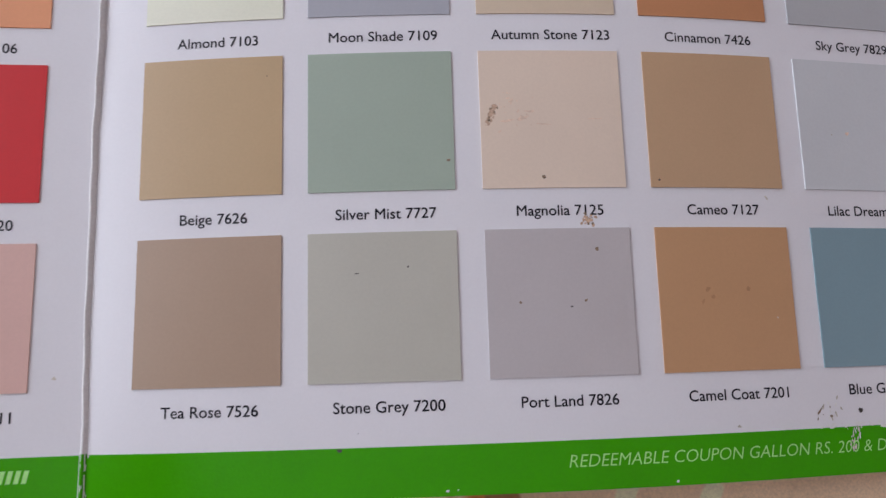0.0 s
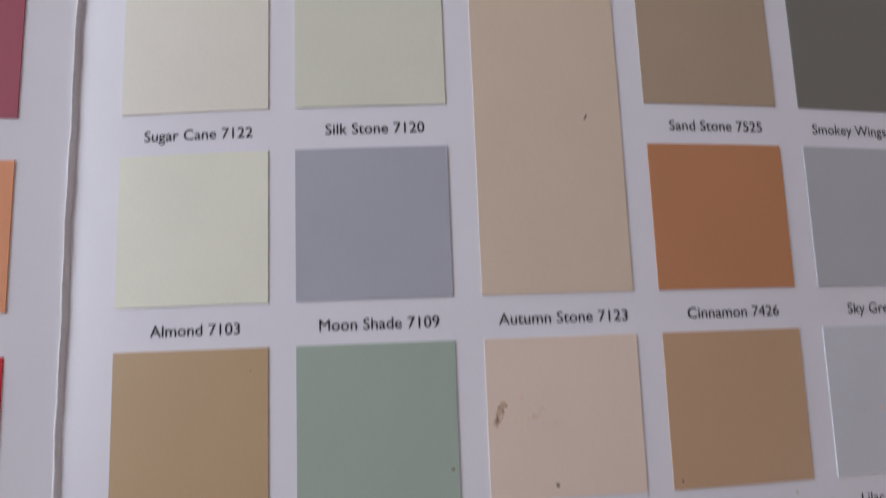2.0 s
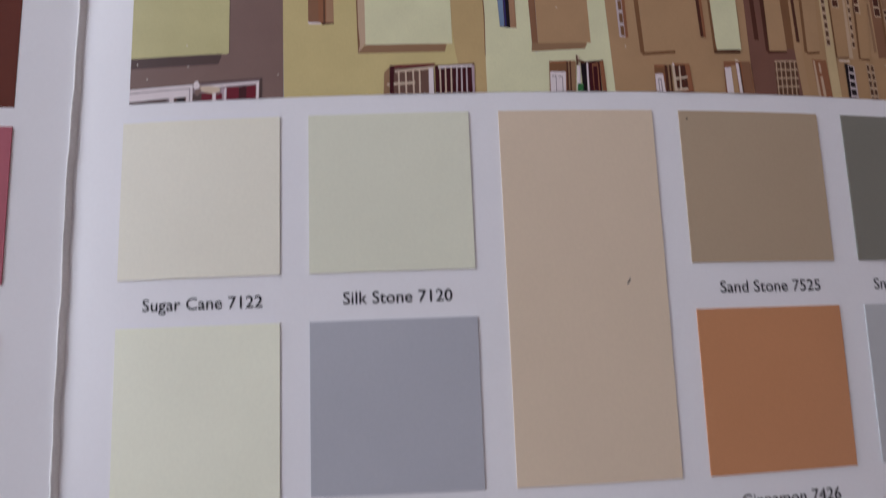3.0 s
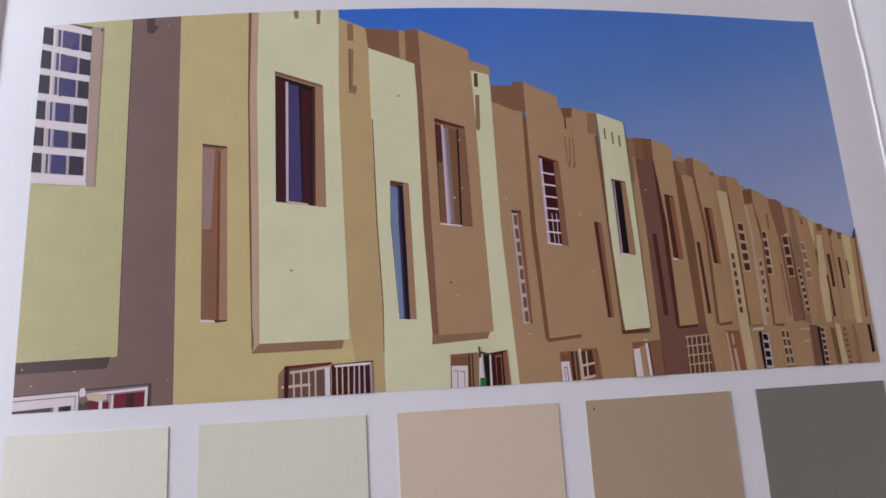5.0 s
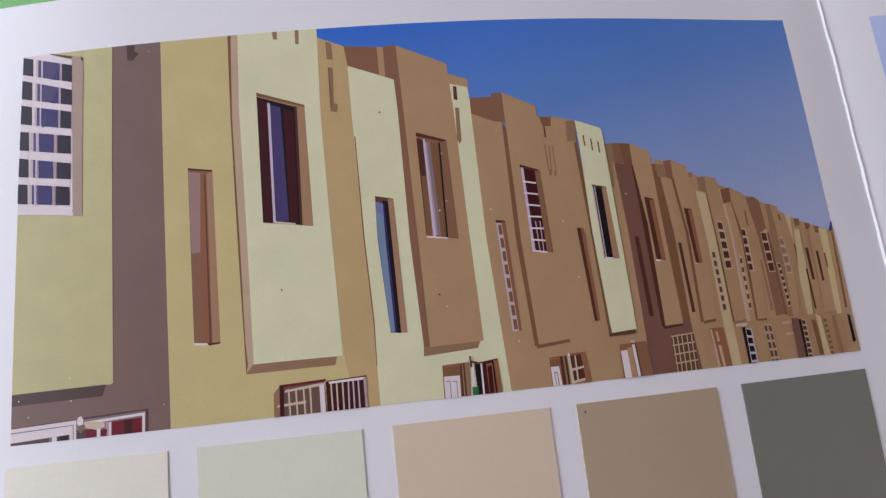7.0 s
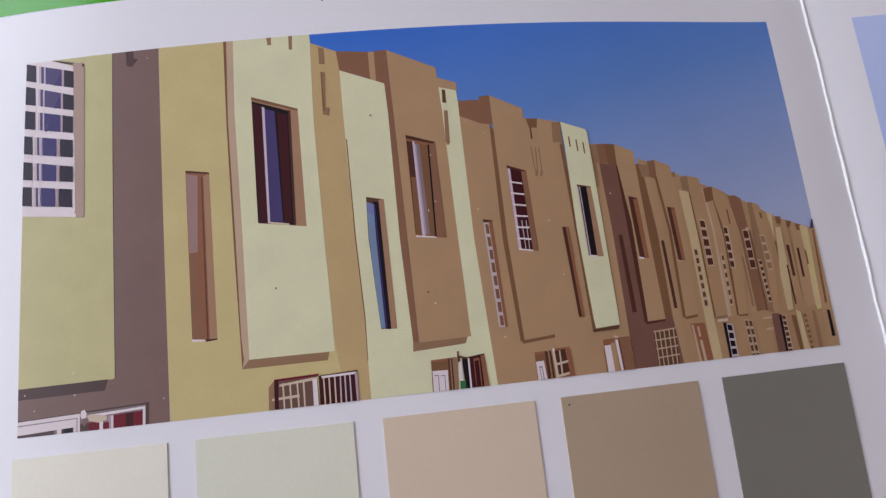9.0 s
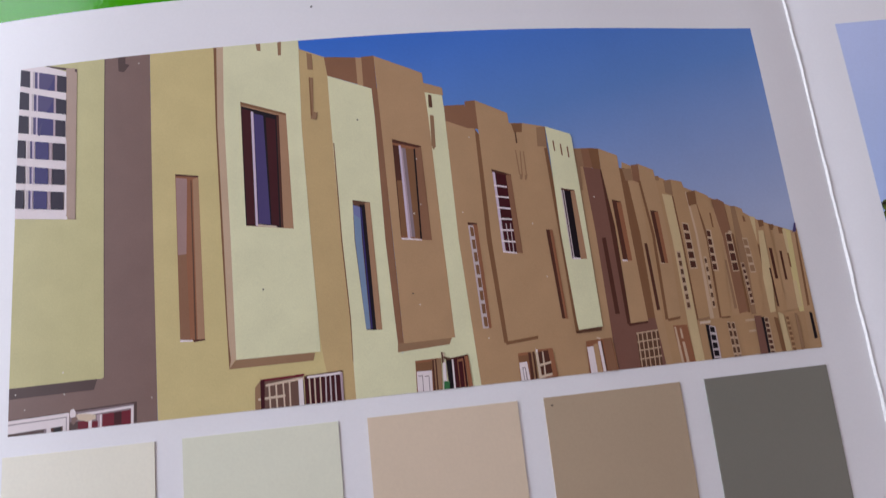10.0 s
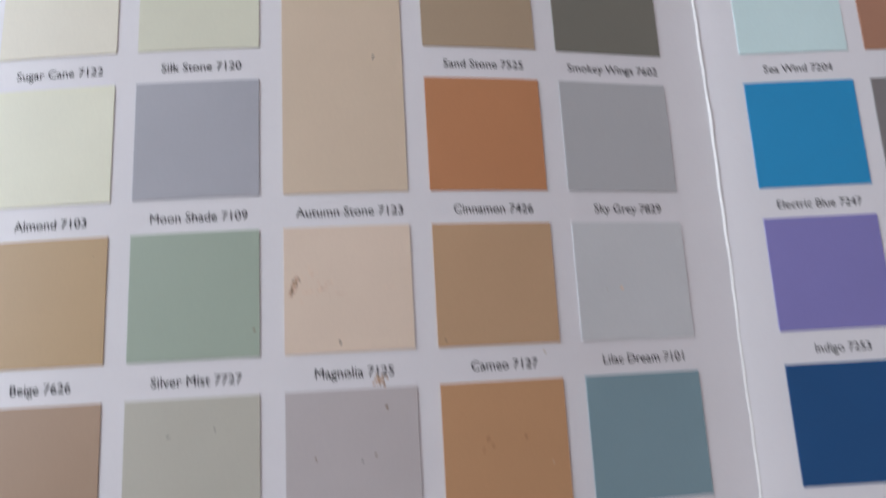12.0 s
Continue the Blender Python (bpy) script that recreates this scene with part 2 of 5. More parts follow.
class Print:
    """Flat printed shapes laid on a page within a window x0..x1, y0..y1 and cut small enough to follow its bend."""

    def __init__(self, form, x0, x1, y0, y1, lift=0.05, step=0.012):
        self.form, self.win, self.lift, self.step, self.extra = form, (x0, x1, y0, y1), lift, step, 0.0
        self.start()

    def start(self):
        self.bm, self.slots, self.count = bmesh.new(), [], 0

    def poly(self, points, material, layer=0):
        x0, x1, y0, y1 = self.win
        for axis, value, above in ((0, x0, True), (0, x1, False), (1, y0, True), (1, y1, False)):
            points = clip(points, axis, value, above)
            if len(points) < 3:
                return
        if material not in self.slots:
            self.slots.append(material)
        xs, ys = [p[0] for p in points], [p[1] for p in points]
        for i in range(int(min(xs) // 2), int(max(xs) // 2) + 1):
            strip = clip(clip(points, 0, 2 * i, True), 0, 2 * i + 2, False)
            if len(strip) < 3:
                continue
            for j in range(int(min(ys) // 6), int(max(ys) // 6) + 1):
                cell = clip(clip(strip, 1, 6 * j, True), 1, 6 * j + 6, False)
                if len(cell) < 3:
                    continue
                area = sum(cell[k - 1][0] * cell[k][1] - cell[k][0] * cell[k - 1][1] for k in range(len(cell)))
                if abs(area) < 1e-5:
                    continue
                if area < 0:
                    cell = cell[::-1]
                vs = [self.bm.verts.new((x * MM, y * MM, (self.form(x, y) + self.lift + self.extra + self.step * layer) * MM)) for x, y in cell]
                f = self.bm.faces.new(vs)
                f.material_index = self.slots.index(material)
                f.smooth = True

    def finish(self, name, parent, label="", raise_next=True):
        bmesh.ops.remove_doubles(self.bm, verts=self.bm.verts[:], dist=2e-7)
        ob = part(name, self.bm, self.slots, parent, label)
        self.start()
        self.extra += 0.008 if raise_next else 0.0
        return ob


def outline(me, amount):
    """Moves the outline of flat letters outwards, or inwards, to give their strokes more or less weight."""
    bm = bmesh.new()
    bm.from_mesh(me)
    bmesh.ops.remove_doubles(bm, verts=bm.verts[:], dist=1e-5)
    push = {}
    for e in bm.edges:
        if len(e.link_faces) == 1:
            a, b = e.verts
            side = Vector((b.co.y - a.co.y, a.co.x - b.co.x, 0)).normalized()
            if side.dot(e.link_faces[0].calc_center_median() - a.co) > 0:
                side = -side
            for v in e.verts:
                push[v] = push.get(v, Vector((0, 0, 0))) + side
    for v, way in push.items():
        if way.length > 1e-3:
            v.co += way.normalized() * amount
    bm.to_mesh(me)
    bm.free()


def lettering(text, form, x, y, width, height, material, parent, name="caption", slant=0.0, align="CENTER", bold=0.0):
    """Printed words, draped on the page: centred (or starting) at x, middle of the capitals at y."""
    cu = bpy.data.curves.new("words", "FONT")
    cu.body, cu.size, cu.resolution_u = text, 1.0, 3
    tmp = bpy.data.objects.new("words", cu)
    scene.collection.objects.link(tmp)
    bpy.context.view_layer.update()
    me = bpy.data.meshes.new_from_object(tmp.evaluated_get(bpy.context.evaluated_depsgraph_get()))
    bpy.data.objects.remove(tmp)
    if bold:
        outline(me, bold)
    co = np.array([v.co[:] for v in me.vertices])
    lo, hi = co[:, 0].min(), co[:, 0].max()
    cap = 0.73
    width = width or (hi - lo) * height * 1.39
    for v in me.vertices:
        u = (v.co.x - lo) / (hi - lo) * width - (width / 2 if align == "CENTER" else 0)
        w = (v.co.y - cap / 2) / cap * height
        px, py = x + u + slant * w, y + w
        v.co = (px * MM, py * MM, (form(px, py) + 0.06) * MM)
    me.materials.clear()
    me.materials.append(material)
    me.name = name
    ob = new(name, me)
    ob.parent = parent
    return ob


# ---- the card ----
card = tagged(new("shade_card"), "folded glossy white paint shade card lying open on a floral cloth", "shade card")
card.location = (0, 0, CARD_BASE)

wave_l = lambda y: fold_wave(y, 0.7)
wave_r = lambda y: fold_wave(y, 2.1)
page_m = part("page", sheet(arch, FOLD_L - 0.3, FOLD_R + 0.3, BOTTOM, TOP, 64, 60, 0, 0.3, wave_l, wave_r), PAPER, card, "bowed middle page of white coated paper")
page_l = part("page", sheet(page_left, FOLD_L - PAGE, FOLD_L, BOTTOM, TOP, 48, 60, 0, 0.3, None, wave_l), PAPER, card, "outer page of white coated paper beyond a worn fold")
page_r = part("page", sheet(page_right, FOLD_R, FOLD_R + PAGE, BOTTOM, TOP, 48, 60, 0, 0.3, wave_r, None), PAPER, card, "outer page of white coated paper with blue swatches")


def fold_ridge(x0, k, z_of, height, width):
    """The cracked paper along a fold: a narrow raised ridge that wavers and frays."""
    bm = bmesh.new()
    n, prof, rows_ = 420, 10, []
    rnd = random.Random(int(k * 10))
    for j in range(n + 1):
        y = BOTTOM + (TOP - BOTTOM) * j / n
        w = width * (0.85 + 0.3 * noise.noise((y * 0.07, k, 0)) + 0.08 * rnd.random())
        hgt = height * (0.9 + 0.3 * noise.noise((y * 0.1, k, 5))) * (0.4 + 0.6 / (1 + math.exp((-12 - y) / 9)))
        xc = x0 + fold_wave(y, k) + 0.10 * noise.noise((y * 0.5, k, 9))
        row_ = []
        for i in range(prof + 1):
            a = i / prof
            x = xc + (a - 0.5) * w
            row_.append(bm.verts.new((x * MM, y * MM, (z_of(x, y, a) + hgt * math.sin(math.pi * min(1, a / 0.72)) ** 0.8) * MM)))
        rows_.append(row_)
    for j in range(n):
        for i in range(prof):
            f = bm.faces.new((rows_[j][i], rows_[j][i + 1], rows_[j + 1][i + 1], rows_[j + 1][i]))
            f.smooth = True
            y = BOTTOM + (TOP - BOTTOM) * (j + 0.5) / n
            # the green print runs over the fold and has cracked to the white core along it
            crack = noise.noise((i * 0.9, y * 0.6, k)) + (0.5 if i in (2, 7) else -0.25)
            f.material_index = 1 if (y < -83.2 or y > 166.3) and crack < 0.2 else 0
    return bm


part("fold", fold_ridge(FOLD_L, 0.7, lambda x, y, a: page_left(x, y) - 0.02 - max(0, (a - 0.7) / 0.3) * (page_left(x, y) - arch(x, y)), 0.85, 1.3), [PAPER_RAW, GREEN], card, "cracked white fold with a frayed edge")
part("fold", fold_ridge(FOLD_R, 2.1, lambda x, y, a: arch(x, y) * (1 - a) + page_right(x, y) * a - 0.02, 0.7, 1.15), [PAPER_RAW, GREEN], card, "cracked white fold with a frayed edge")

# green bands along the foot and the head of every page
for page, form, a, b in ((page_m, arch, FOLD_L + 0.4, FOLD_R - 0.2), (page_l, page_left, FOLD_L - PAGE, FOLD_L - 0.4), (page_r, page_right, FOLD_R + 0.5, FOLD_R + PAGE)):
    for lo, hi in ((BOTTOM, -83.2), (166.3, TOP)):
        pr = Print(form, a, b, lo, hi, 0.03)
        pr.poly([(a, lo), (b, lo), (b, hi), (a, hi)], GREEN)
        pr.finish("green_band", page, "leaf-green printed band")

# ---- colour swatches ----
COLS = [(-84.35, -55.3), (-50.05, -20.5), (-14.9, 14.7), (20.07, 49.65), (55.35, 85.4)]
ROWS_Y = [(42.6, 72.0), (4.4, 34.0), (-33.35, -3.92), (-71.1, -41.75)]


def swatch(page, form, x0, x1, y0, y1, label, color):
    m = surface("paint_" + label.replace(" ", "_"), ink(*color), 0.42, 0.025, 0.02, 1.0, 0.03)
    return part("swatch", sheet(form, x0, x1, y0, y1, 8, 8, 0.28, 0.29), m, page, label + " painted colour swatch")


def caption(page, form, words, x, y0):
    return lettering(words, form, x, y0 - 4.55, None, 2.25, INK_DARK, page, bold=0.009)


MIDDLE = {
    (0, 0): ("Sugar Cane 7122", "pale cream-grey", (201, 197, 182)), (0, 1): ("Almond 7103", "creamy almond", (211, 207, 184)),
    (0, 2): ("Beige 7626", "sandy beige", (166, 141, 107)), (0, 3): ("Tea Rose 7526", "brownish rose", (151, 128, 108)),
    (1, 0): ("Silk Stone 7120", "pale green-grey", (191, 191, 173)), (1, 1): ("Moon Shade 7109", "lilac-grey", (150, 151, 158)),
    (1, 2): ("Silver Mist 7727", "sage green", (143, 156, 142)), (1, 3): ("Stone Grey 7200", "stone-grey", (166, 164, 153)),
    (2, 1): ("Autumn Stone 7123", "tall peach-beige", (188, 171, 150)), (2, 2): ("Magnolia 7125", "stained pale peach", (199, 182, 165)),
    (2, 3): ("Port Land 7826", "mauve-grey", (168, 162, 162)),
    (3, 0): ("Sand Stone 7525", "olive-brown", (154, 136, 114)), (3, 1): ("Cinnamon 7426", "burnt orange", (170, 118, 82)),
    (3, 2): ("Cameo 7127", "light brown", (170, 140, 110)), (3, 3): ("Camel Coat 7201", "camel-brown", (171, 132, 97)),
    (4, 0): ("Smokey Wings 7602", "dark warm grey", (107, 105, 97)), (4, 1): ("Sky Grey 7829", "cool grey", (160, 161, 163)),
    (4, 2): ("Lilac Dream 7101", "pale cool grey", (180, 182, 184)), (4, 3): ("", "dusty blue", (114, 138, 146))}
for (c, r), (words, label, color) in MIDDLE.items():
    x0, x1 = COLS[c]
    y0, y1 = ROWS_Y[r]
    if words.startswith("Autumn"):
        y1 = ROWS_Y[0][1]
    swatch(page_m, arch, x0, x1, y0, y1, label, color)
    if words:
        caption(page_m, arch, words, (x0 + x1) / 2 + 0.8, y0)
lettering("Blue G", arch, 60.6, -75.65, 8.6, 2.25, INK_DARK, page_m, align="START", bold=0.009)

RIGHT = {
    (0, 0): ("Sea Wind 7204", "pale aqua", (182, 213, 217)), (0, 1): ("Electric Blue 7247", "bright blue", (36, 126, 172)),
    (0, 2): ("Indigo 7253", "violet-blue", (116, 111, 164)), (0, 3): ("", "deep navy blue", (24, 68, 112)),
    (1, 0): ("", "red-brown", (150, 110, 90)), (1, 1): ("", "mid grey", (112, 108, 108)),
    (1, 2): ("", "soft pink", (190, 150, 140)), (1, 3): ("", "slate-blue", (90, 110, 130))}
for (c, r), (words, label, color) in RIGHT.items():
    x0 = 107.95 + 35.2 * c
    y0, y1 = ROWS_Y[r]
    swatch(page_r, page_right, x0, x0 + 30.2, y0, y1, label, color)
    if words:
        caption(page_r, page_right, words, x0 + 15.6, y0)

LEFT = {0: ("2", "dusky rose", (146, 66, 80)), 1: ("06", "soft orange", (202, 136, 96)), 2: ("20", "bright red", (184, 4, 18)), 3: ("11", "dusty pink", (192, 156, 146))}
for r, (words, label, color) in LEFT.items():
    y0, y1 = ROWS_Y[r]
    swatch(page_l, page_left, -134.6, -104.5, y0, y1, label, color)
    lettering(words, page_left, {"2": -111.2, "06": -113.8, "20": -112.2, "11": -109.1}[words], y0 - 4.55, None, 2.25, INK_DARK, page_l, align="START", bold=0.009)

lettering("REDEEMABLE COUPON GALLON RS. 200 & D", arch, 0.0, -87.0, 68.0, 2.5, INK_PALE, page_m, "coupon_line", 0.22, "START", -0.008)
bars = Print(page_left, -150, -100, -90, -80, 0.06)
for i in range(4):
    x = -108.9 + 1.45 * i
    bars.poly([(x, -88.0), (x + 0.9, -88.0), (x + 1.4, -85.6), (x + 0.5, -85.6)], INK_PALE)
bars.finish("printed_line", page_l)

# ---- the printed photograph of a terrace ----
PHOTO_FOOT = 75.85
PX0, PX1, PY0, PY1 = -83.5, 85.4, 75.8, 153.65
backing = Print(arch, PX0, PX1, PY0, PY1, 0.03)
backing.poly([(PX0, PY0), (PX1, PY0), (PX1, PY1), (PX0, PY1)], SKY)
photo = backing.finish("photograph", card, "glossy printed picture of a terrace of tan houses under blue sky")

# The terrace, house by house.
pr = Print(arch, PX0, PX1, PY0, PY1, 0.05, 0.003)


shapes = []


def f(tone, *xy):
    """One flat printed tone; its corners in millimetres from the picture's lower left corner. Later tones lie on earlier ones."""
    shapes.append((tone, [(COLS[0][0] + xy[i], PHOTO_FOOT + xy[i + 1]) for i in range(0, len(xy), 2)]))


def print_front(name, label):
    """Lays down the tones noted so far: the walls as one part, and every window, door or small cluster as a part of its own."""
    spans = [(min(p[0] for p in q), max(p[0] for p in q), min(p[1] for p in q), max(p[1] for p in q)) for _, q in shapes]
    home = [-1 if s[3] - s[2] > 45 or s[1] - s[0] > 22 else i for i, s in enumerate(spans)]
    near = lambda a, b: a[0] < b[1] + 0.1 and b[0] < a[1] + 0.1 and a[2] < b[3] + 0.1 and b[2] < a[3] + 0.1
    for i in range(len(shapes)):
        for j in range(i):
            if home[i] >= 0 and home[j] >= 0 and home[i] != home[j] and near(spans[i], spans[j]):
                old = home[i]
                home = [home[j] if h == old else h for h in home]
    for group in sorted(set(home)):
        members = [i for i, h in enumerate(home) if h == group]
        for i in members:
            pr.poly(shapes[i][1], PRINT[shapes[i][0]], i)
        if len(pr.bm.faces):
            pr.finish(name if group < 0 else "printed_window" if len(members) > 3 else "printed_trim", photo, label if group < 0 else "", False)
    shapes.clear()
    pr.extra += 0.008


def ladder(bar, pane, n, share, u0, u1, *xy):
    """A barred opening: n panes one above another between bars; corners from the top left, clockwise."""
    f(bar, *xy)
    (ax, ay), (bx, by), (cx, cy), (dx, dy) = [xy[i:i + 2] for i in range(0, 8, 2)]
    spot = lambda u, v: ((ax + (bx - ax) * u) * (1 - v) + (dx + (cx - dx) * u) * v, (ay + (by - ay) * u) * (1 - v) + (dy + (cy - dy) * u) * v)
    for i in range(n):
        v0, v1 = (i + 0.5 - share / 2) / n, (i + 0.5 + share / 2) / n
        f(pane, *spot(u0, v0), *spot(u1, v0), *spot(u1, v1), *spot(u0, v1))


def printed_walls():
    f("straw_dark", 129.62, 44.64, 136.86, 40.92, 145.96, 36.98, 155.08, 32.74, 160.21, 29.55, 169.35, 26.33, 169.91, -0.92, 120.65, -1.55)
    print_front("printed_terrace", "printed tan walls of the terrace")


def printed_house_one():
    f("plum", -4.56, 85.83, 29.12, 80.89, 29.33, 53.91, 29.6, 17.74, 29.69, -1.53, -1.11, -3.97)
    f("olive", -4.56, 85.83, 19.41, 80.14, 19.42, 55.08, 19.5, 9.3, 18.99, 9.05, -1.48, 9.03)
    f("plum_dark", 19.33, 79.5, 19.52, 79.47, 19.53, 55.06, 19.61, 9.39, 19.47, 9.3, 19.34, 55.09)
    f("plum_dark", -1.48, 9.03, 18.18, 9.14, 17.55, 7.09, -1.42, 6.91)
    f("plum_dark", 22.18, 78.87, 23.91, 78.91, 23.89, 76.07, 24.81, 75.7, 23.54, 74.06, 22.4, 74.46)
    f("white", -1.3, 2.81, 12.77, 3.34, 12.78, -1.78, -1.18, -1.53)
    f("plum_dark", -1.3, 3, 12.77, 3.43, 12.77, 3.28, -1.3, 2.81)
    f("dusk", 0.28, 2.19, 12.31, 2.56, 12.31, 2.4, 0.28, 1.99)
    f("dusk", 12.16, 2.41, 12.31, 2.4, 12.32, -1.05, 12.17, -1.03)
    f("plum_dark", 0.32, 0.36, 8.41, 0.76, 8.42, -0.13, 0.34, -0.42)
    f("dusk", 7.91, 0.72, 8.41, 0.76, 8.42, -0.22, 7.92, -0.27)
    f("wood_dark", 9.28, 0.76, 11.56, 0.9, 11.56, -0.28, 9.29, -0.42)
    f("glass_dark", 9.83, 0.8, 11.25, 0.84, 11.26, -0.34, 9.84, -0.38)
    f("dusk", 12.87, 3.22, 25.2, 3.73, 25.1, -1.01, 12.88, -1.59)
    f("plum_dark", 13.88, 3.61, 25.81, 4.01, 25.8, 3.71, 13.88, 3.26)
    f("plum_dark", 25.31, 3.91, 25.81, 3.96, 25.71, -0.68, 25.21, -0.73)
    f("white", 14.49, 2.85, 25.19, 3.38, 25.18, 2.93, 14.49, 2.35)
    f("white", 24.69, 3.29, 25.19, 3.33, 25.11, -0.62, 24.61, -0.66)
    f("claret", 19.19, 2.37, 24.67, 2.59, 24.61, -0.76, 19.15, -0.83)
    f("maroon", 21.45, 2.46, 22.86, 2.5, 22.81, -0.95, 21.4, -0.98)
    f("lilac", 18.13, 2.34, 19.19, 2.37, 19.15, -0.83, 18.1, -0.91)
    f("white", 18.73, 2.27, 19.03, 2.34, 19, -0.81, 18.7, -0.88)
    f("claret", 17.16, 1.16, 18.32, 1.23, 18.3, -0.83, 17.15, -0.9)
    f("white", 16.51, 1.53, 17.16, 1.56, 17.15, -0.9, 16.49, -0.92)
    f("claret", 14.49, 1.46, 16.51, 1.43, 16.5, -0.83, 14.49, -0.8)
    f("plum_dark", 12.87, 1.44, 14.49, 1.46, 14.49, -0.8, 12.87, -0.81)
    f("white", 13.07, 3.7, 13.68, 3.93, 14.09, 3.19, 13.98, 2.21, 13.28, 2.09, 12.87, 2.83)
    f("cream", 14.09, 2.79, 16.11, 2.76, 17.92, 2.36, 17.92, 1.57, 16.3, 1.26, 14.49, 1.76)
    f("plum", 13.28, 2.29, 14.19, 2.38, 14.49, 1.96, 13.68, 0.86, 13.18, 1.31)
    f("reveal", 11.55, 76.41, 13.41, 76.09, 13.58, 41.94, 12, 42.14)
    f("plum_dark", 6.6, 77.84, 13.41, 76.09, 13.3, 75.4, 11.56, 75.9, 6.61, 77.52)
    f("white", -4.27, 79.94, 6.84, 77.55, 11.79, 75.48, 11.83, 56.75, 11.89, 42.15, -2.69, 44.05)
    f("reveal", 10.97, 76.58, 12.9, 76.45, 13.38, 42.45, 11.61, 42.9)
    f("white", -1.93, 61.39, 11.41, 59.56, 11.73, 43.25, -1.18, 44.45)
    f("indigo", -0.43, 78.13, 2.96, 77.07, 3.09, 73.12, -0.27, 74.14)
    f("silver", 3.56, 76.88, 4.03, 76.73, 4.15, 72.79, 3.68, 72.94)
    f("slate", 4.03, 76.73, 4.63, 76.55, 4.75, 72.62, 4.15, 72.79)
    f("mullion", 4.63, 76.55, 4.93, 76.46, 5.04, 72.53, 4.75, 72.62)
    f("slate", 4.99, 76.44, 8.54, 75.37, 8.62, 71.47, 5.1, 72.51)
    f("lilac", 8.54, 75.37, 9.01, 75.23, 9.09, 71.34, 8.62, 71.47)
    f("indigo", 9.01, 75.23, 11.11, 74.6, 11.18, 70.73, 9.09, 71.34)
    f("navy", 7.55, 72.8, 8.43, 74.83, 8.5, 71.51, 6.87, 71.88)
    f("indigo", -0.42, 72.91, 2.93, 71.76, 3.06, 67.73, -0.26, 68.62)
    f("silver", 3.52, 71.56, 4, 71.4, 4.12, 67.45, 3.65, 67.57)
    f("slate", 4, 71.4, 4.59, 71.2, 4.7, 67.29, 4.12, 67.45)
    f("mullion", 4.59, 71.2, 4.88, 71.1, 4.99, 67.22, 4.7, 67.29)
    f("slate", 4.94, 71.08, 8.46, 69.91, 8.53, 66.29, 5.05, 67.2)
    f("lilac", 8.46, 69.91, 8.92, 69.75, 8.99, 66.17, 8.53, 66.29)
    f("indigo", 8.92, 69.75, 11.2, 69, 11.26, 65.6, 8.99, 66.17)
    f("navy", 7.47, 67.56, 8.35, 69.58, 8.42, 66.32, 6.8, 66.66)
    f("indigo", -0.28, 67.17, 3.02, 66.28, 3.15, 62.23, -0.12, 62.98)
    f("silver", 3.61, 66.13, 4.08, 66, 4.19, 61.99, 3.73, 62.1)
    f("slate", 4.08, 66, 4.66, 65.85, 4.77, 61.86, 4.19, 61.99)
    f("mullion", 4.66, 65.85, 4.95, 65.77, 5.06, 61.8, 4.77, 61.86)
    f("navy", 5.01, 65.75, 8.48, 64.85, 8.56, 61.02, 5.12, 61.79)
    f("lilac", 8.48, 64.85, 8.94, 64.73, 9.01, 60.93, 8.56, 61.02)
    f("indigo", 8.94, 64.73, 11.11, 64.17, 11.16, 60.46, 9.01, 60.93)
    f("slate", 5.21, 62.55, 6.08, 64.57, 5.7, 61.43, 5.24, 61.57)
    f("indigo", -0.55, 61.44, 2.58, 60.74, 2.73, 56.72, -0.38, 57.36)
    f("silver", 2.96, 60.65, 3.58, 60.52, 3.72, 56.52, 3.1, 56.65)
    f("slate", 3.58, 60.52, 4.07, 60.41, 4.21, 56.42, 3.72, 56.52)
    f("mullion", 4.07, 60.41, 4.45, 60.33, 4.58, 56.35, 4.21, 56.42)
    f("navy", 4.69, 60.27, 7.65, 59.63, 7.76, 55.71, 4.82, 56.3)
    f("lilac", 7.77, 59.6, 8.38, 59.47, 8.48, 55.57, 7.88, 55.69)
    f("indigo", 8.51, 59.44, 11.12, 58.89, 11.2, 55.04, 8.61, 55.55)
    f("indigo", -0.43, 55.66, 2.67, 54.94, 2.81, 51.09, -0.26, 51.61)
    f("silver", 3.04, 54.86, 3.66, 54.72, 3.79, 50.93, 3.18, 51.03)
    f("slate", 3.66, 54.72, 4.15, 54.61, 4.27, 50.84, 3.79, 50.93)
    f("mullion", 4.15, 54.61, 4.52, 54.52, 4.64, 50.78, 4.27, 50.84)
    f("navy", 4.76, 54.47, 7.69, 53.81, 7.78, 50.27, 4.88, 50.74)
    f("lilac", 7.81, 53.78, 8.41, 53.65, 8.5, 50.15, 7.9, 50.25)
    f("indigo", 8.53, 53.62, 11.19, 53.03, 11.25, 49.71, 8.62, 50.13)
    f("indigo", -0.44, 50.14, 2.62, 49.59, 2.77, 45.55, -0.27, 46.01)
    f("silver", 2.99, 49.53, 3.6, 49.42, 3.73, 45.4, 3.13, 45.49)
    f("slate", 3.6, 49.42, 4.08, 49.33, 4.21, 45.33, 3.73, 45.4)
    f("mullion", 4.08, 49.33, 4.45, 49.27, 4.57, 45.28, 4.21, 45.33)
    f("navy", 4.69, 49.22, 7.58, 48.72, 7.68, 44.82, 4.81, 45.24)
    f("lilac", 7.7, 48.7, 8.3, 48.59, 8.39, 44.72, 7.8, 44.8)
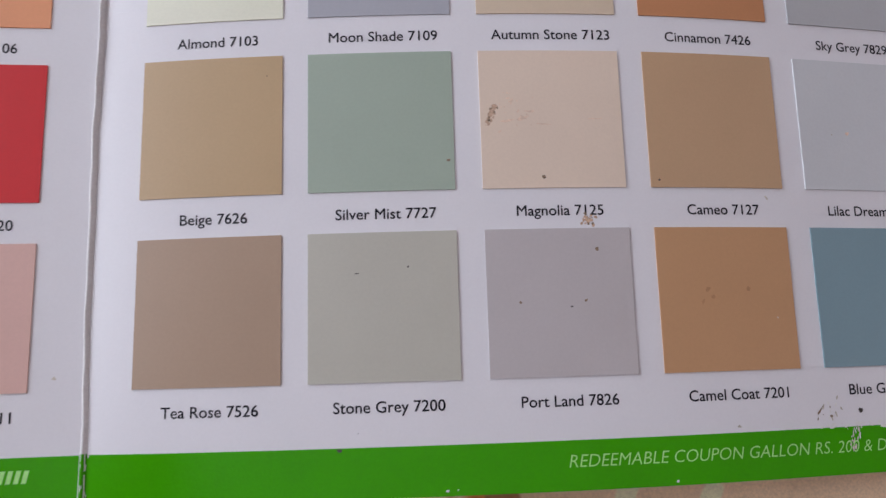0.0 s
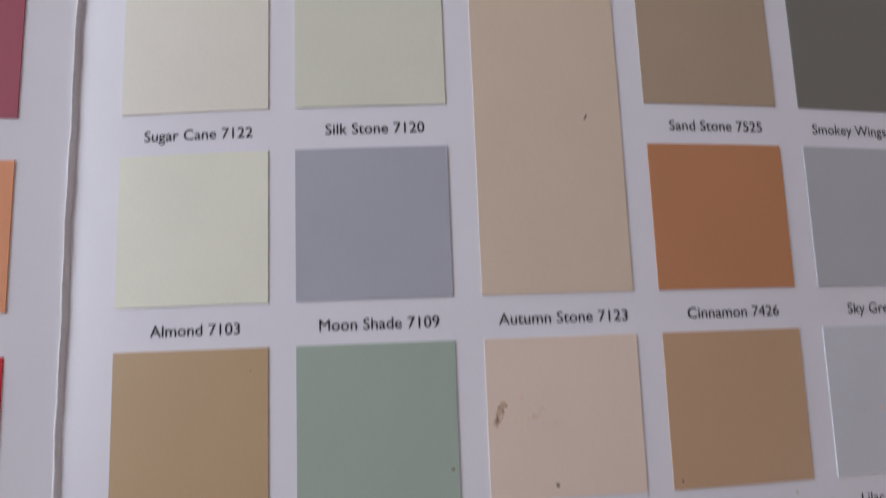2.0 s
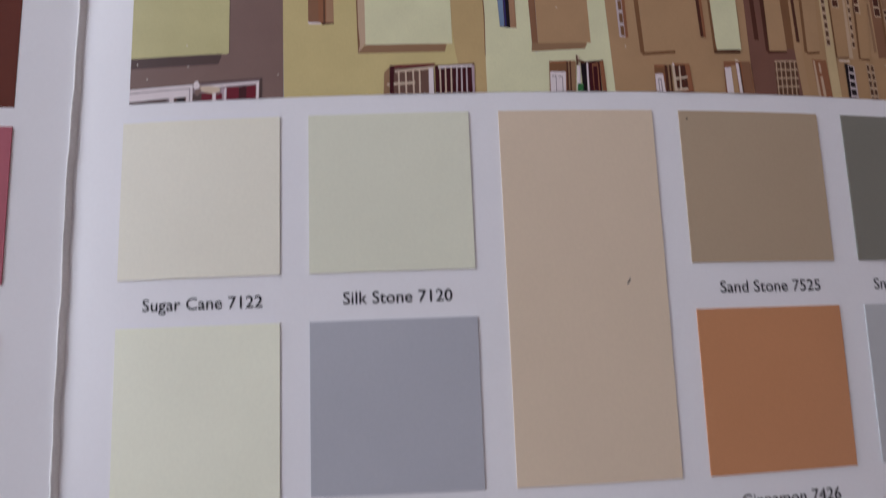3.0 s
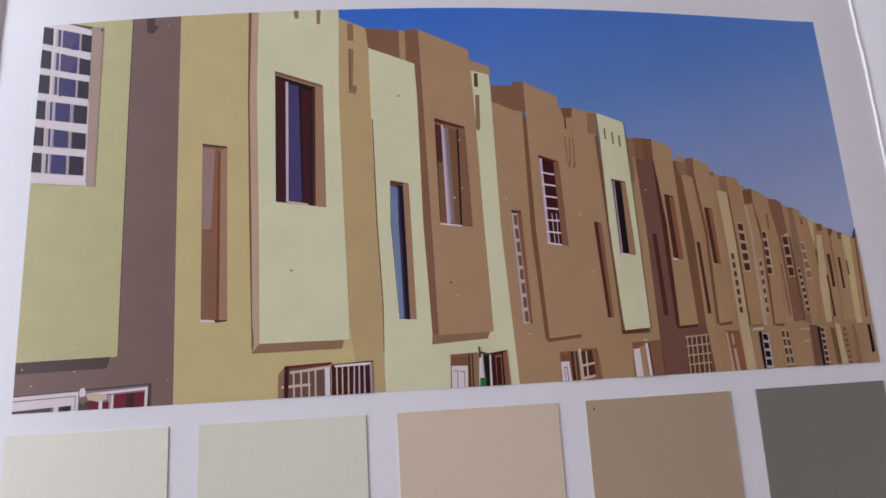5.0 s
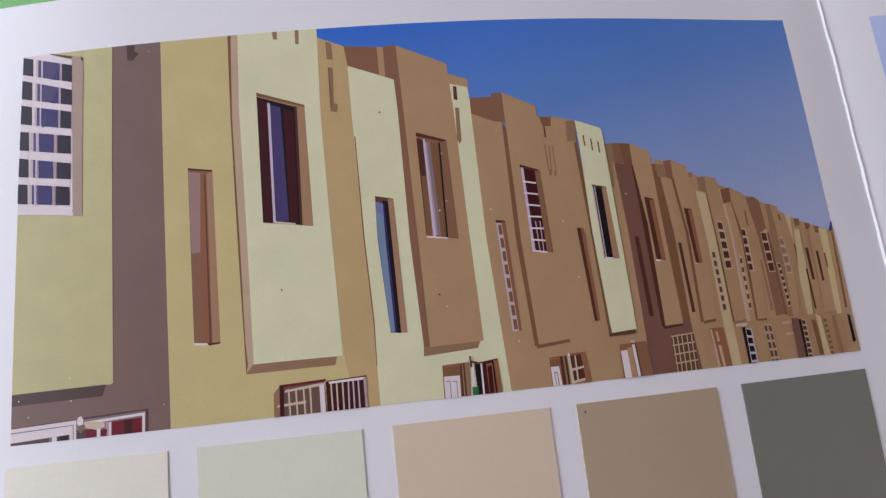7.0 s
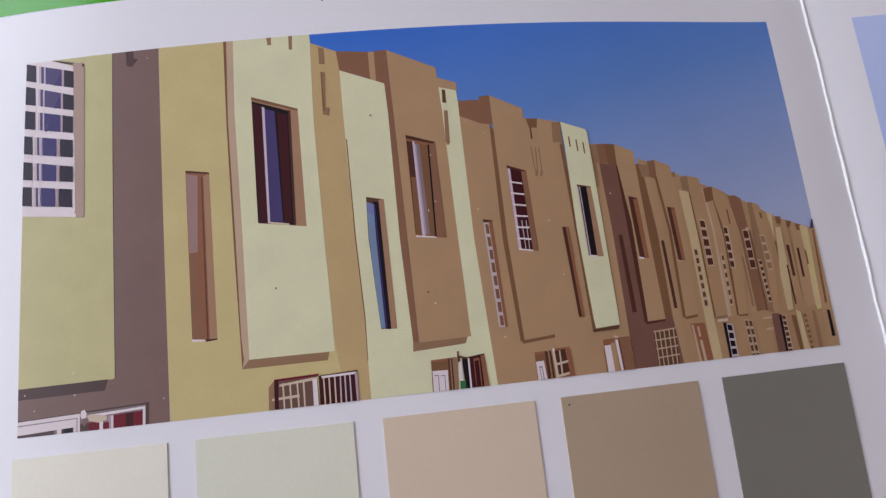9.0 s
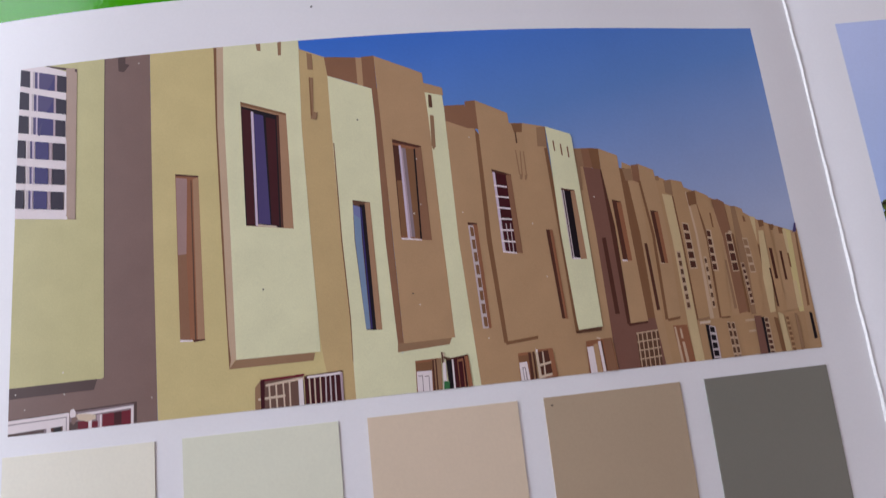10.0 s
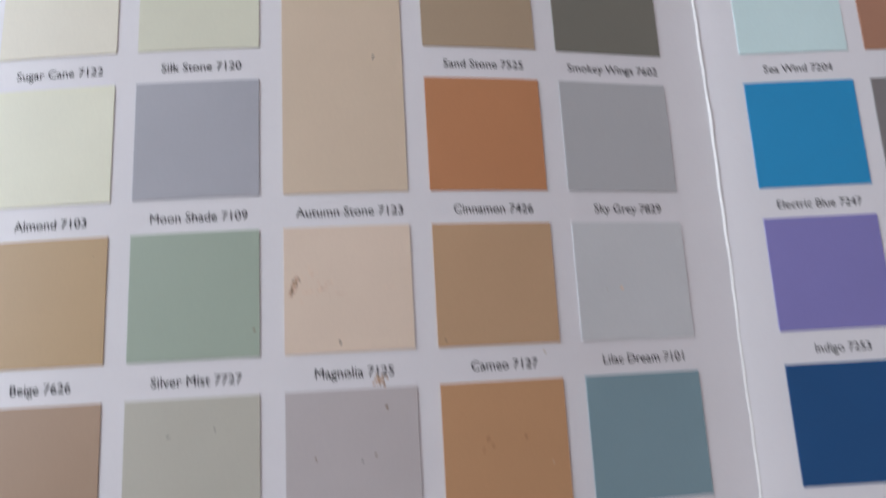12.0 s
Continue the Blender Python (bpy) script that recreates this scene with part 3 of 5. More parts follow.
    f("indigo", 8.42, 48.57, 11.05, 48.12, 11.12, 44.32, 8.51, 44.7)
    print_front("printed_house", "printed olive and plum house front with barred window")


def printed_house_two():
    f("straw", 29.16, 83.51, 61.04, 81.56, 61.33, 75.74, 63.97, 45.07, 62.01, 7.88, 65.32, -1.45, 29.77, -2.03, 29.6, 17.74, 29.33, 53.91)
    f("ochre", 60.86, 78.93, 61.33, 75.74, 66.57, 73.34, 67.01, 68.79, 66.99, 59.24, 67.22, 31.78, 67.7, 15.65, 67.65, -1.72, 63.79, -1.47, 62.01, 7.88, 60.6, 22.85)
    f("wood", 34.14, 49.42, 38.9, 48.54, 39.21, 14.54, 34.38, 14.73)
    f("mauve", 34.24, 48.67, 36.56, 48.17, 36.05, 32.15, 34.35, 32.09)
    f("russet", 34.35, 32.09, 36.05, 32.15, 36.36, 14.63, 34.38, 14.73)
    f("shadow", 37.25, 47.72, 37.48, 47.7, 37.57, 14.61, 37.24, 14.64)
    f("wood_light", 37.72, 47.92, 38.89, 48.41, 39.21, 14.54, 37.78, 14.47)
    f("wood_dark", 34.14, 49.49, 38.9, 48.6, 38.89, 48.23, 34.13, 49.05)
    f("white", 34.38, 14.95, 36.8, 14.69, 36.79, 14.36, 34.37, 14.51)
    f("wood_dark", 36.8, 14.69, 39.22, 14.65, 39.21, 14.38, 37.11, 14.21)
    f("sand", 42.94, 80.65, 45.01, 80.7, 45.11, 10.18, 43.68, 8.19, 43.18, 34.29)
    f("tan_dark", 42.94, 80.65, 43.62, 80.58, 43.19, 59.12, 43.6, 34.24, 43.77, 14.06, 44.07, 9.89, 43.68, 8.19, 43.47, 18.29, 43.18, 34.29, 42.86, 59.15)
    f("umber", 43.58, 8.2, 59.98, 8.21, 60.41, 9.72, 45.1, 9.98)
    f("lime", 45.11, 83.07, 61.04, 81.56, 61.25, 76.27, 60.8, 57.35, 61.13, 32.39, 61.45, 16.32, 61.45, 9.81, 45.1, 9.88, 45, 34.43, 44.63, 61.41)
    f("umber", 52.03, 78.16, 53.06, 78.07, 53.06, 75.98, 52.26, 76.06)
    f("umber", 56.76, 78.24, 57.57, 78.3, 57.41, 74.53, 56.71, 74.6)
    f("wood_light", 48.2, 64.32, 57.68, 60.72, 57.79, 35.21, 48.22, 36.78)
    f("tan_dark", 48.2, 64.38, 57.68, 60.78, 57.65, 60.29, 48.2, 63.64)
    f("glass_dark", 48.3, 63.38, 55.65, 60.55, 55.45, 35.68, 48.23, 36.89)
    f("maroon", 48.49, 62.74, 50.36, 62.06, 50.15, 36.8, 48.45, 37.09)
    f("slate", 50.88, 61.39, 52.86, 60.7, 53.2, 36.54, 50.8, 36.96)
    f("maroon", 53.39, 60.27, 55.36, 59.59, 54.94, 36.07, 53.46, 36.45)
    f("mullion", 50.3, 61.94, 50.84, 61.7, 50.67, 36.52, 50.19, 36.62)
    f("wood_dark", 55.65, 60.67, 56.15, 60.5, 55.77, 35.59, 55.29, 35.7)
    f("cream", 50.69, 36.86, 54.41, 36.13, 54.38, 35.79, 50.67, 36.46)
    f("umber", 62.86, 74.6, 63.98, 74.21, 64.01, 70.46, 62.88, 70.6)
    f("umber", 63, 68.76, 63.9, 68.55, 63.51, 60.55, 64.37, 60.35, 64.04, 58.65, 62.83, 59)
    f("tan_dark", 63, 68.76, 63.23, 68.74, 63.23, 59.83, 62.88, 59.62)
    f("umber", 48.44, 4.2, 49.64, 5.49, 49.28, -0.31, 48.27, -0.39)
    f("bark", 50.14, 5.33, 57.72, 5.59, 57.84, -0.79, 50.06, -0.69)
    f("cream", 51.02, 4.72, 51.32, 4.73, 51.35, -0.24, 51.05, -0.21)
    f("cream", 52.34, 4.77, 52.65, 4.78, 52.66, -0.29, 52.36, -0.26)
    f("cream", 53.72, 4.72, 54.02, 4.73, 54.07, -0.36, 53.77, -0.32)
    f("cream", 54.94, 4.78, 55.25, 4.79, 55.19, -0.28, 54.89, -0.25)
    f("cream", 48.97, 2.08, 54.21, 2.34, 54.18, 1.84, 48.94, 1.63)
    f("cream", 50.5, 4.58, 56.66, 5.2, 57.9, 5.27, 57.86, 4.76, 50.47, 4.17)
    f("white", 56.79, 4.88, 57.67, 4.94, 57.66, -0.57, 56.74, -0.56)
    f("claret", 49.54, 5.6, 58.04, 5.86, 58.01, 5.46, 49.52, 5.14)
    f("maroon", 49.54, 5.5, 50.35, 5.51, 50.11, -0.7, 49.35, -0.71)
    f("maroon", 58.01, 5.36, 58.52, 5.4, 58.47, -0.56, 57.96, -0.6)
    f("maroon", 58.5, 5.1, 65.11, 5.38, 65, -0.51, 58.36, -0.65)
    f("cream", 58.8, 5.01, 59.07, 5.02, 59.06, -0.49, 58.78, -0.51)
    f("cream", 59.83, 5.06, 60.1, 5.07, 60.03, -0.48, 59.74, -0.5)
    f("cream", 60.91, 5.11, 61.18, 5.12, 61.1, -0.48, 60.81, -0.5)
    f("silver", 62, 5.16, 62.26, 5.17, 62.07, -0.46, 61.78, -0.48)
    f("silver", 62.87, 5.2, 63.14, 5.21, 63.04, -0.47, 62.75, -0.49)
    f("silver", 63.81, 5.24, 64.07, 5.25, 64.01, -0.48, 63.72, -0.49)
    f("wood_dark", 58.32, 5.47, 65.45, 5.75, 65.42, 5.44, 58.3, 5.22)
    f("white", 58.51, 5.3, 65.12, 5.48, 65.08, 5.02, 58.58, 4.88)
    f("lilac", 64.89, 5.3, 65.41, 5.34, 65.31, -0.44, 64.9, -0.5)
    print_front("printed_house", "printed straw-yellow house front with pale bay")


def printed_house_three():
    f("lime", 67.01, 68.79, 76.21, 64.99, 77.42, 10.37, 77.39, -2.44, 67.63, -1.92, 67.7, 15.65, 67.22, 31.78, 66.99, 59.24)
    f("lime", 87.57, 63.53, 91.3, 62.27, 91.5, 57.33, 91.2, 29.85, 92.4, -2.34, 75.52, -2.43, 77.95, 10.31)
    f("tan_dark", 67.13, 53.12, 67.35, 53.1, 67.43, 31.76, 67.91, 15.63, 67.71, 7.25, 67.56, 7.27, 67.7, 15.65, 67.2, 31.78)
    f("russet", 66.57, 73.34, 73.35, 72.66, 73.34, 66.23, 67.01, 68.79)
    f("tan", 73.35, 72.66, 74.62, 72.57, 74.66, 65.62, 73.33, 66.17)
    f("russet", 74.64, 72.7, 77.33, 72.82, 77.39, 58.36, 76.37, 58.45, 76.21, 64.99, 74.55, 65.69)
    f("russet", 76.23, 65.11, 77.49, 65.02, 77.61, 57.11, 77.67, 30.75, 77.87, 9.58, 76.71, 9.65, 76.15, 30.9, 76.37, 58.45)
    f("umber", 76.69, 9.81, 87.54, 9.92, 86.94, 8.6, 76.5, 8.05)
    f("tan", 77.33, 72.76, 87.49, 67.91, 87.79, 57.58, 87.9, 31.28, 88.18, 9.85, 77.88, 9.69, 77.72, 32.22, 77.51, 58.36)
    f("tan", 87.46, 65.59, 91.52, 64.09, 91.53, 62.26, 87.65, 63.27)
    f("shadow", 88.29, 62.72, 88.98, 62.55, 88.92, 59.51, 88.11, 59.69)
    f("umber", 88.18, 57.84, 88.98, 57.75, 88.67, 50.47, 88.14, 49.9, 87.79, 50.78)
    f("shadow", 70.15, 40.2, 73.68, 39.37, 73.87, 12.86, 70.73, 13.1, 69.9, 31.51)
    f("glass_dark", 71.48, 39.11, 72.67, 38.89, 72.71, 12.88, 71.67, 13)
    f("pale", 70.16, 39.12, 71.54, 38.53, 71.41, 31.36, 71.58, 13.22, 70.74, 13.2, 70.01, 31.5)
    f("blue", 70.16, 39.12, 71.54, 38.53, 71.52, 36, 70.19, 37.05)
    f("navy", 71.54, 38.53, 71.85, 38.39, 72, 13.17, 71.69, 13.21)
    f("wood_light", 72.61, 39.36, 73.68, 39.37, 73.87, 12.86, 72.72, 12.99)
    f("wood", 79.53, 52.9, 85.5, 50.84, 85.65, 30.12, 79.43, 31.15)
    f("wood_dark", 79.54, 52.96, 85.51, 50.9, 85.44, 50.35, 79.49, 52.17)
    f("wood_dark", 79.55, 51.68, 80.86, 51.2, 80.48, 31.39, 79.41, 31.61)
    f("tan_dark", 79.71, 43.63, 80.82, 43.53, 80.59, 31.38, 79.52, 31.6)
    f("dusk", 81.17, 50.94, 82.16, 50.61, 82.33, 31.11, 81.35, 31.2)
    f("lilac", 81.15, 50.7, 81.49, 50.67, 81.67, 31.17, 81.35, 31.2)
    f("tan_dark", 82.16, 50.61, 83.84, 50.36, 83.29, 30.79, 82.32, 31)
    f("glass_dark", 83.84, 50.36, 84.2, 50.45, 83.64, 30.53, 83.32, 30.56)
    f("russet", 84.2, 50.45, 85.49, 50.72, 85.65, 30.12, 83.69, 30.41)
    f("mullion", 80.78, 51.45, 81.21, 51.3, 81.31, 30.86, 80.76, 30.91)
    f("white", 79.47, 31.2, 83.59, 30.54, 83.56, 30.26, 79.44, 30.87)
    f("wood", 79.76, 6.02, 84.81, 6.15, 84.31, -0.59, 79.49, -0.45)
    f("tan_dark", 79.81, 5.6, 83.26, 5.64, 83.26, 3.86, 79.78, 3.94)
    f("white", 79.83, 3.94, 82.83, 3.85, 82.62, -0.6, 79.69, -0.47)
    f("dusk", 80.1, 3.08, 80.94, 3.09, 80.96, 2.93, 80.08, 2.93)
    f("dusk", 80.83, 3, 80.96, 2.98, 80.86, -0.4, 80.72, -0.38)
    f("dusk", 81.35, 2.94, 82.2, 2.95, 82.21, 2.79, 81.33, 2.78)
    f("dusk", 82.08, 2.86, 82.22, 2.84, 82.1, -0.54, 81.97, -0.53)
    f("wood_dark", 83.09, 5.97, 83.94, 5.98, 83.8, -0.43, 82.85, -0.42)
    f("umber", 83.4, 5.93, 83.67, 5.96, 83.49, -0.39, 83.23, -0.36)
    f("umber", 83.94, 5.98, 84.91, 6.08, 84.54, -0.41, 83.8, -0.43)
    f("white", 85.12, 5.12, 85.72, 5.26, 85.5, -0.42, 84.75, -0.43)
    f("maroon", 85.83, 5.67, 89.54, 6.11, 89.64, -0.48, 85.92, -0.46)
    f("glass_dark", 85.91, 5.45, 86.9, 5.66, 86.87, -0.47, 86.02, -0.48)
    f("wood", 88.05, 5.43, 89.26, 5.61, 89.24, -0.33, 88.05, -0.4)
    f("maroon", 88.21, 4.99, 89.08, 5.1, 89.02, -0.3, 88.17, -0.31)
    f("white", 86.97, 5.81, 87.29, 5.82, 87.19, -0.51, 86.82, -0.46)
    f("green", 84.99, 1.5, 86.1, 1.42, 85.97, -0.47, 84.86, -0.45)
    f("wood", 89.54, 6.11, 90.31, 6.23, 90.61, -0.48, 89.75, -0.49)
    f("wood_dark", 85.84, 5.77, 90.32, 6.28, 90.29, 6.02, 85.8, 5.46)
    f("shadow", 85, 7.23, 85.37, 7.19, 85.41, 5.3, 85, 5.03)
    f("cream", 85.29, 6.99, 85.57, 7.06, 85.64, 5.9, 85.4, 5.72)
    f("shadow", 85.37, 6.35, 86.82, 5.88, 86.77, 5.51, 85.32, 5.93)
    print_front("printed_house", "printed pale lime house front with tan bay")


def printed_house_four():
    f("tan", 118.84, 48.27, 122.61, 48.22, 120.85, 5.83, 121.35, -1.63, 114.45, -2.14, 118.84, 9.12)
    f("tan", 91.37, 56.33, 97.54, 54.06, 98.97, 7.01, 98.95, -2.06, 92.4, -2.34, 91.2, 29.85)
    f("tan", 104.59, 54.97, 108.14, 54.78, 113.06, 53.72, 113.01, 48.93, 114.42, 10.88, 114.91, -2.83, 98.38, -2.2, 98.25, 8.15)
    f("tan", 112.34, 11.08, 119.9, 10.36, 120.96, -1.16, 113.09, -1.35)
    f("russet", 91.46, 59.85, 95.95, 59.82, 95.92, 54.29, 91.37, 56.33)
    f("russet", 96.05, 60.58, 98.33, 60.71, 98.34, 53.89, 97.54, 54.06, 95.69, 54.36)
    f("tan_dark", 97.54, 54.06, 98.39, 52.51, 98.09, 28.91, 98.78, 7.99, 97.97, 7.75, 97.07, 28.99, 97.49, 51.95)
    f("tan_dark", 98.25, 8.15, 105.15, 8.57, 105.04, 7.88, 98.34, 7.29)
    f("tan", 98.33, 60.71, 105.18, 57.28, 105.25, 52.1, 105.14, 8.52, 98.78, 7.99, 98.09, 28.91, 98.29, 54.39)
    f("tan_dark", 105.66, 54.84, 108.14, 54.77, 107.81, 52.63, 106.06, 52.72)
    f("shadow", 106.2, 52.8, 106.5, 52.78, 106.51, 50.16, 106.16, 50.18)
    f("umber", 111.2, 53.62, 113.19, 53.71, 113.01, 48.93, 110.84, 49.17)
    f("umber", 105.73, 48.59, 105.97, 48.58, 106.12, 42.93, 105.88, 42.95)
    f("umber", 106.71, 48.29, 106.94, 48.27, 106.65, 42.53, 106.41, 42.55)
    f("umber", 107.42, 48.24, 107.66, 48.23, 107.6, 42.47, 107.36, 42.49)
    f("umber", 106.02, 43.06, 106.72, 43.01, 106.42, 41.82, 105.95, 41.85)
    f("umber", 107.06, 42.87, 107.77, 42.82, 107.34, 41.64, 106.99, 41.66)
    f("wood_dark", 93.46, 33.33, 95.41, 32.99, 95.39, 32.47, 93.5, 32.75)
    f("wood", 94.41, 32.79, 95.42, 32.7, 95.78, 10.99, 95, 10.96)
    ladder("silver", "tan_dark", 8, 0.74, 0.3, 0.9, 93.48, 32.64, 94.6, 32.54, 95.22, 10.99, 94.01, 11.01)
    f("wood_dark", 99.98, 44.62, 104.01, 43.13, 104.04, 42.58, 99.99, 43.83)
    f("russet", 102.81, 43.03, 104, 43.07, 104.28, 25.74, 102.93, 25.97)
    f("maroon", 100.12, 43.94, 102.93, 43.02, 103.06, 26.08, 100.13, 26.44)
    f("mullion", 100.12, 43.94, 100.63, 43.78, 100.7, 26.39, 100.13, 26.44)
    f("silver", 100.45, 32.52, 100.63, 32.51, 100.75, 26.39, 100.58, 26.4)
    f("silver", 101.47, 32.44, 101.66, 32.43, 101.72, 26.31, 101.55, 26.32)
    f("silver", 102.39, 32.37, 102.57, 32.36, 102.49, 26.13, 102.32, 26.14)
    f("white", 100.07, 41.12, 102.8, 40.56, 102.81, 40.2, 100.08, 40.75)
    f("white", 100.06, 38.67, 102.91, 38.16, 102.92, 37.81, 100.08, 38.31)
    f("white", 100.17, 36.18, 102.95, 35.73, 102.97, 35.37, 100.18, 35.82)
    f("white", 100.21, 33.71, 102.95, 33.38, 102.97, 33.03, 100.23, 33.36)
    f("white", 100.26, 31.26, 102.99, 30.98, 103.01, 30.63, 100.28, 30.91)
    f("white", 100.15, 28.9, 103.02, 28.49, 103.04, 28.14, 100.16, 28.56)
    f("white", 100.16, 26.61, 103.06, 26.08, 103.08, 25.73, 100.17, 26.27)
    f("wood", 109.95, 30.44, 111.35, 30.28, 111.82, 11.4, 110.67, 11.47)
    f("wood_dark", 109.95, 30.44, 110.71, 30.38, 111.3, 11.45, 110.67, 11.47)
    f("wood", 100.4, 5.4, 102.75, 5.46, 102.75, -1.03, 100.32, -0.97)
    f("tan_dark", 100.42, 4.82, 102.55, 4.92, 102.58, 3.63, 100.47, 3.65)
    f("white", 100.45, 3.55, 102.07, 3.58, 102.34, -0.78, 100.46, -0.77)
    f("dusk", 100.96, 2.54, 101.63, 2.57, 101.75, -0.29, 101.08, -0.32)
    f("white", 101.1, 2.31, 101.49, 2.32, 101.55, -0.16, 101.21, -0.23)
    f("wood_dark", 102.51, 5.35, 103.75, 5.43, 103.8, -0.73, 102.45, -0.79)
    f("umber", 103.07, 5.39, 103.41, 5.41, 103.47, -0.69, 103.12, -0.76)
    f("wood", 104.02, 5.72, 107.65, 5.77, 108.09, -0.58, 104.47, -0.7)
    f("wood_dark", 104.51, 5.24, 106.69, 5.44, 107.04, 0.6, 104.74, 0.32)
    f("cream", 104.01, 5.62, 104.51, 5.56, 104.74, -0.41, 104.17, -0.46)
    f("cream", 105.41, 5.25, 105.69, 5.22, 105.64, 0.33, 105.31, 0.37)
    f("cream", 104.53, 2.84, 107.06, 3.2, 107, 2.78, 104.51, 2.36)
    f("cream", 104.44, 0.52, 106.97, 0.87, 106.89, 0.4, 104.58, 0.02)
    f("white", 104.17, 5.92, 104.58, 5.66, 104.51, 5.24, 104.18, 5.28)
    f("tan_dark", 112.22, 48.6, 112.86, 48.81, 113.37, 30.95, 113.85, 8.95, 113.12, 8.14, 112.64, 31.59)
    f("shadow", 113.22, 8.72, 118.84, 9.12, 118.68, 8.3, 113.24, 8.13)
    f("lime", 113.18, 53.65, 118.57, 51.69, 118.81, 50.92, 118.95, 28.9, 119.07, 9.1, 113.83, 8.84, 113.67, 10.62, 113.08, 29.21, 113.31, 48.54)
    f("tan_dark", 114.34, 50.24, 114.65, 50.23, 114.68, 47.85, 114.36, 47.86)
    f("tan_dark", 115.89, 49.41, 116.21, 49.4, 116.23, 46.77, 115.91, 46.79)
    f("tan_dark", 117.35, 48.72, 117.67, 48.7, 117.68, 46.2, 117.36, 46.21)
    f("shadow", 114.57, 39.36, 117.64, 38.69, 117.57, 38.33, 114.61, 38.87)
    f("silver", 114.55, 38.88, 115.27, 38.83, 115.24, 23.69, 114.64, 23.69)
    f("plum_dark", 114.79, 38.86, 115.03, 38.85, 115, 23.71, 114.82, 23.73)
    f("glass_dark", 115.21, 38.84, 116.64, 38.63, 116.6, 23.59, 115.24, 23.69)
    f("wood_light", 116.63, 38.57, 117.6, 38.51, 117.97, 23.48, 116.59, 23.53)
    f("white", 114.93, 24.01, 116.63, 23.76, 116.58, 23.47, 114.86, 23.61)
    f("umber", 119.12, 44.26, 119.74, 44.23, 119.47, 38.58, 118.96, 38.49)
    f("wood", 114.92, 6.43, 120.52, 6.63, 120.93, -0.72, 114.69, -0.78)
    f("white", 114.98, 5.17, 116.36, 5.3, 116.48, -0.55, 115.07, -0.61)
    f("tan", 116.42, 5.62, 117.39, 5.74, 117.53, -0.56, 116.46, -0.66)
    f("white", 117.46, 6.17, 118.06, 6.17, 118.36, -0.55, 117.76, -0.59)
    f("shadow", 118.06, 6.17, 118.41, 6.19, 118.7, -0.58, 118.36, -0.55)
    f("russet", 118.77, 6.48, 120.44, 6.58, 120.73, -0.48, 118.7, -0.58)
    f("cream", 117.39, 7.06, 118.28, 6.75, 117.99, 6.45, 117.33, 6.73)
    print_front("printed_house", "printed tan house front with grilled window and pale bay")


def printed_house_five():
    f("umber", 118.94, 48.14, 120.58, 48.19, 120.69, 43.93, 119.1, 44.13)
    f("russet", 120.58, 48.19, 123.62, 48.18, 124.22, 43.26, 120.69, 43.93)
    f("tan_dark", 122.34, 48.11, 124.61, 48.01, 124.45, 43.12, 122.59, 43.34)
    f("plum_far", 120.44, 43.94, 124.32, 43.13, 124.8, 28.49, 124.87, 9.1, 124.68, -1.13, 121.16, -1.39, 120.85, 5.83, 120.88, 28.76)
    f("plum_far", 122.86, 10.08, 131.07, 9.76, 131.87, -1.37, 121.39, -1.42)
    f("wood_dark", 122.05, 27.73, 122.93, 27.84, 123.29, 11.33, 122.31, 11.36)
    f("wood_dark", 124.2, 43.13, 124.7, 43.11, 125.74, 30.1, 125.58, 9.6, 124.61, 9.01, 124.38, 30.19)
    f("wood_dark", 124.77, 9.22, 129.26, 9.48, 129.27, 8.91, 125.01, 8.58)
    f("tan", 124.61, 48.01, 128.76, 46.19, 128.73, 43.42, 128.86, 29.9, 129.36, 9.35, 125.37, 9.17, 125.49, 30.12, 124.47, 43.24)
    f("wood_dark", 125.77, 36.14, 127.81, 35.54, 128.11, 22.35, 126.02, 22.57)
    f("wood", 126.76, 35.35, 127.79, 35.42, 128.11, 22.35, 127.12, 22.42)
    f("white", 125.87, 22.81, 127.02, 22.55, 126.96, 22.26, 125.86, 22.4)
    f("shadow", 126.16, 6.96, 131.18, 7.26, 130.89, -0.72, 125.95, -0.84)
    f("sand", 126.4, 6.92, 126.65, 6.96, 126.45, -0.46, 126.21, -0.43)
    f("sand", 127.39, 6.98, 127.64, 7.01, 127.41, -0.56, 127.17, -0.53)
    f("sand", 128.39, 7.03, 128.65, 7.07, 128.37, -0.66, 128.13, -0.64)
    f("sand", 129.52, 7.1, 129.78, 7.13, 129.45, -0.78, 129.21, -0.76)
    f("sand", 130.53, 7.15, 130.79, 7.18, 130.42, -0.89, 130.18, -0.86)
    f("sand", 126.16, 7.08, 131.18, 7.38, 131.16, 7.1, 126.14, 6.8)
    f("sand", 126.16, 5.3, 131.17, 5.58, 131.15, 5.3, 126.14, 5.02)
    f("sand", 126.16, 3.53, 131.15, 3.79, 131.13, 3.52, 126.14, 3.25)
    f("sand", 126.16, 1.76, 131.14, 2.02, 131.12, 1.74, 126.14, 1.49)
    print_front("printed_house", "printed plum house front with tan bay")


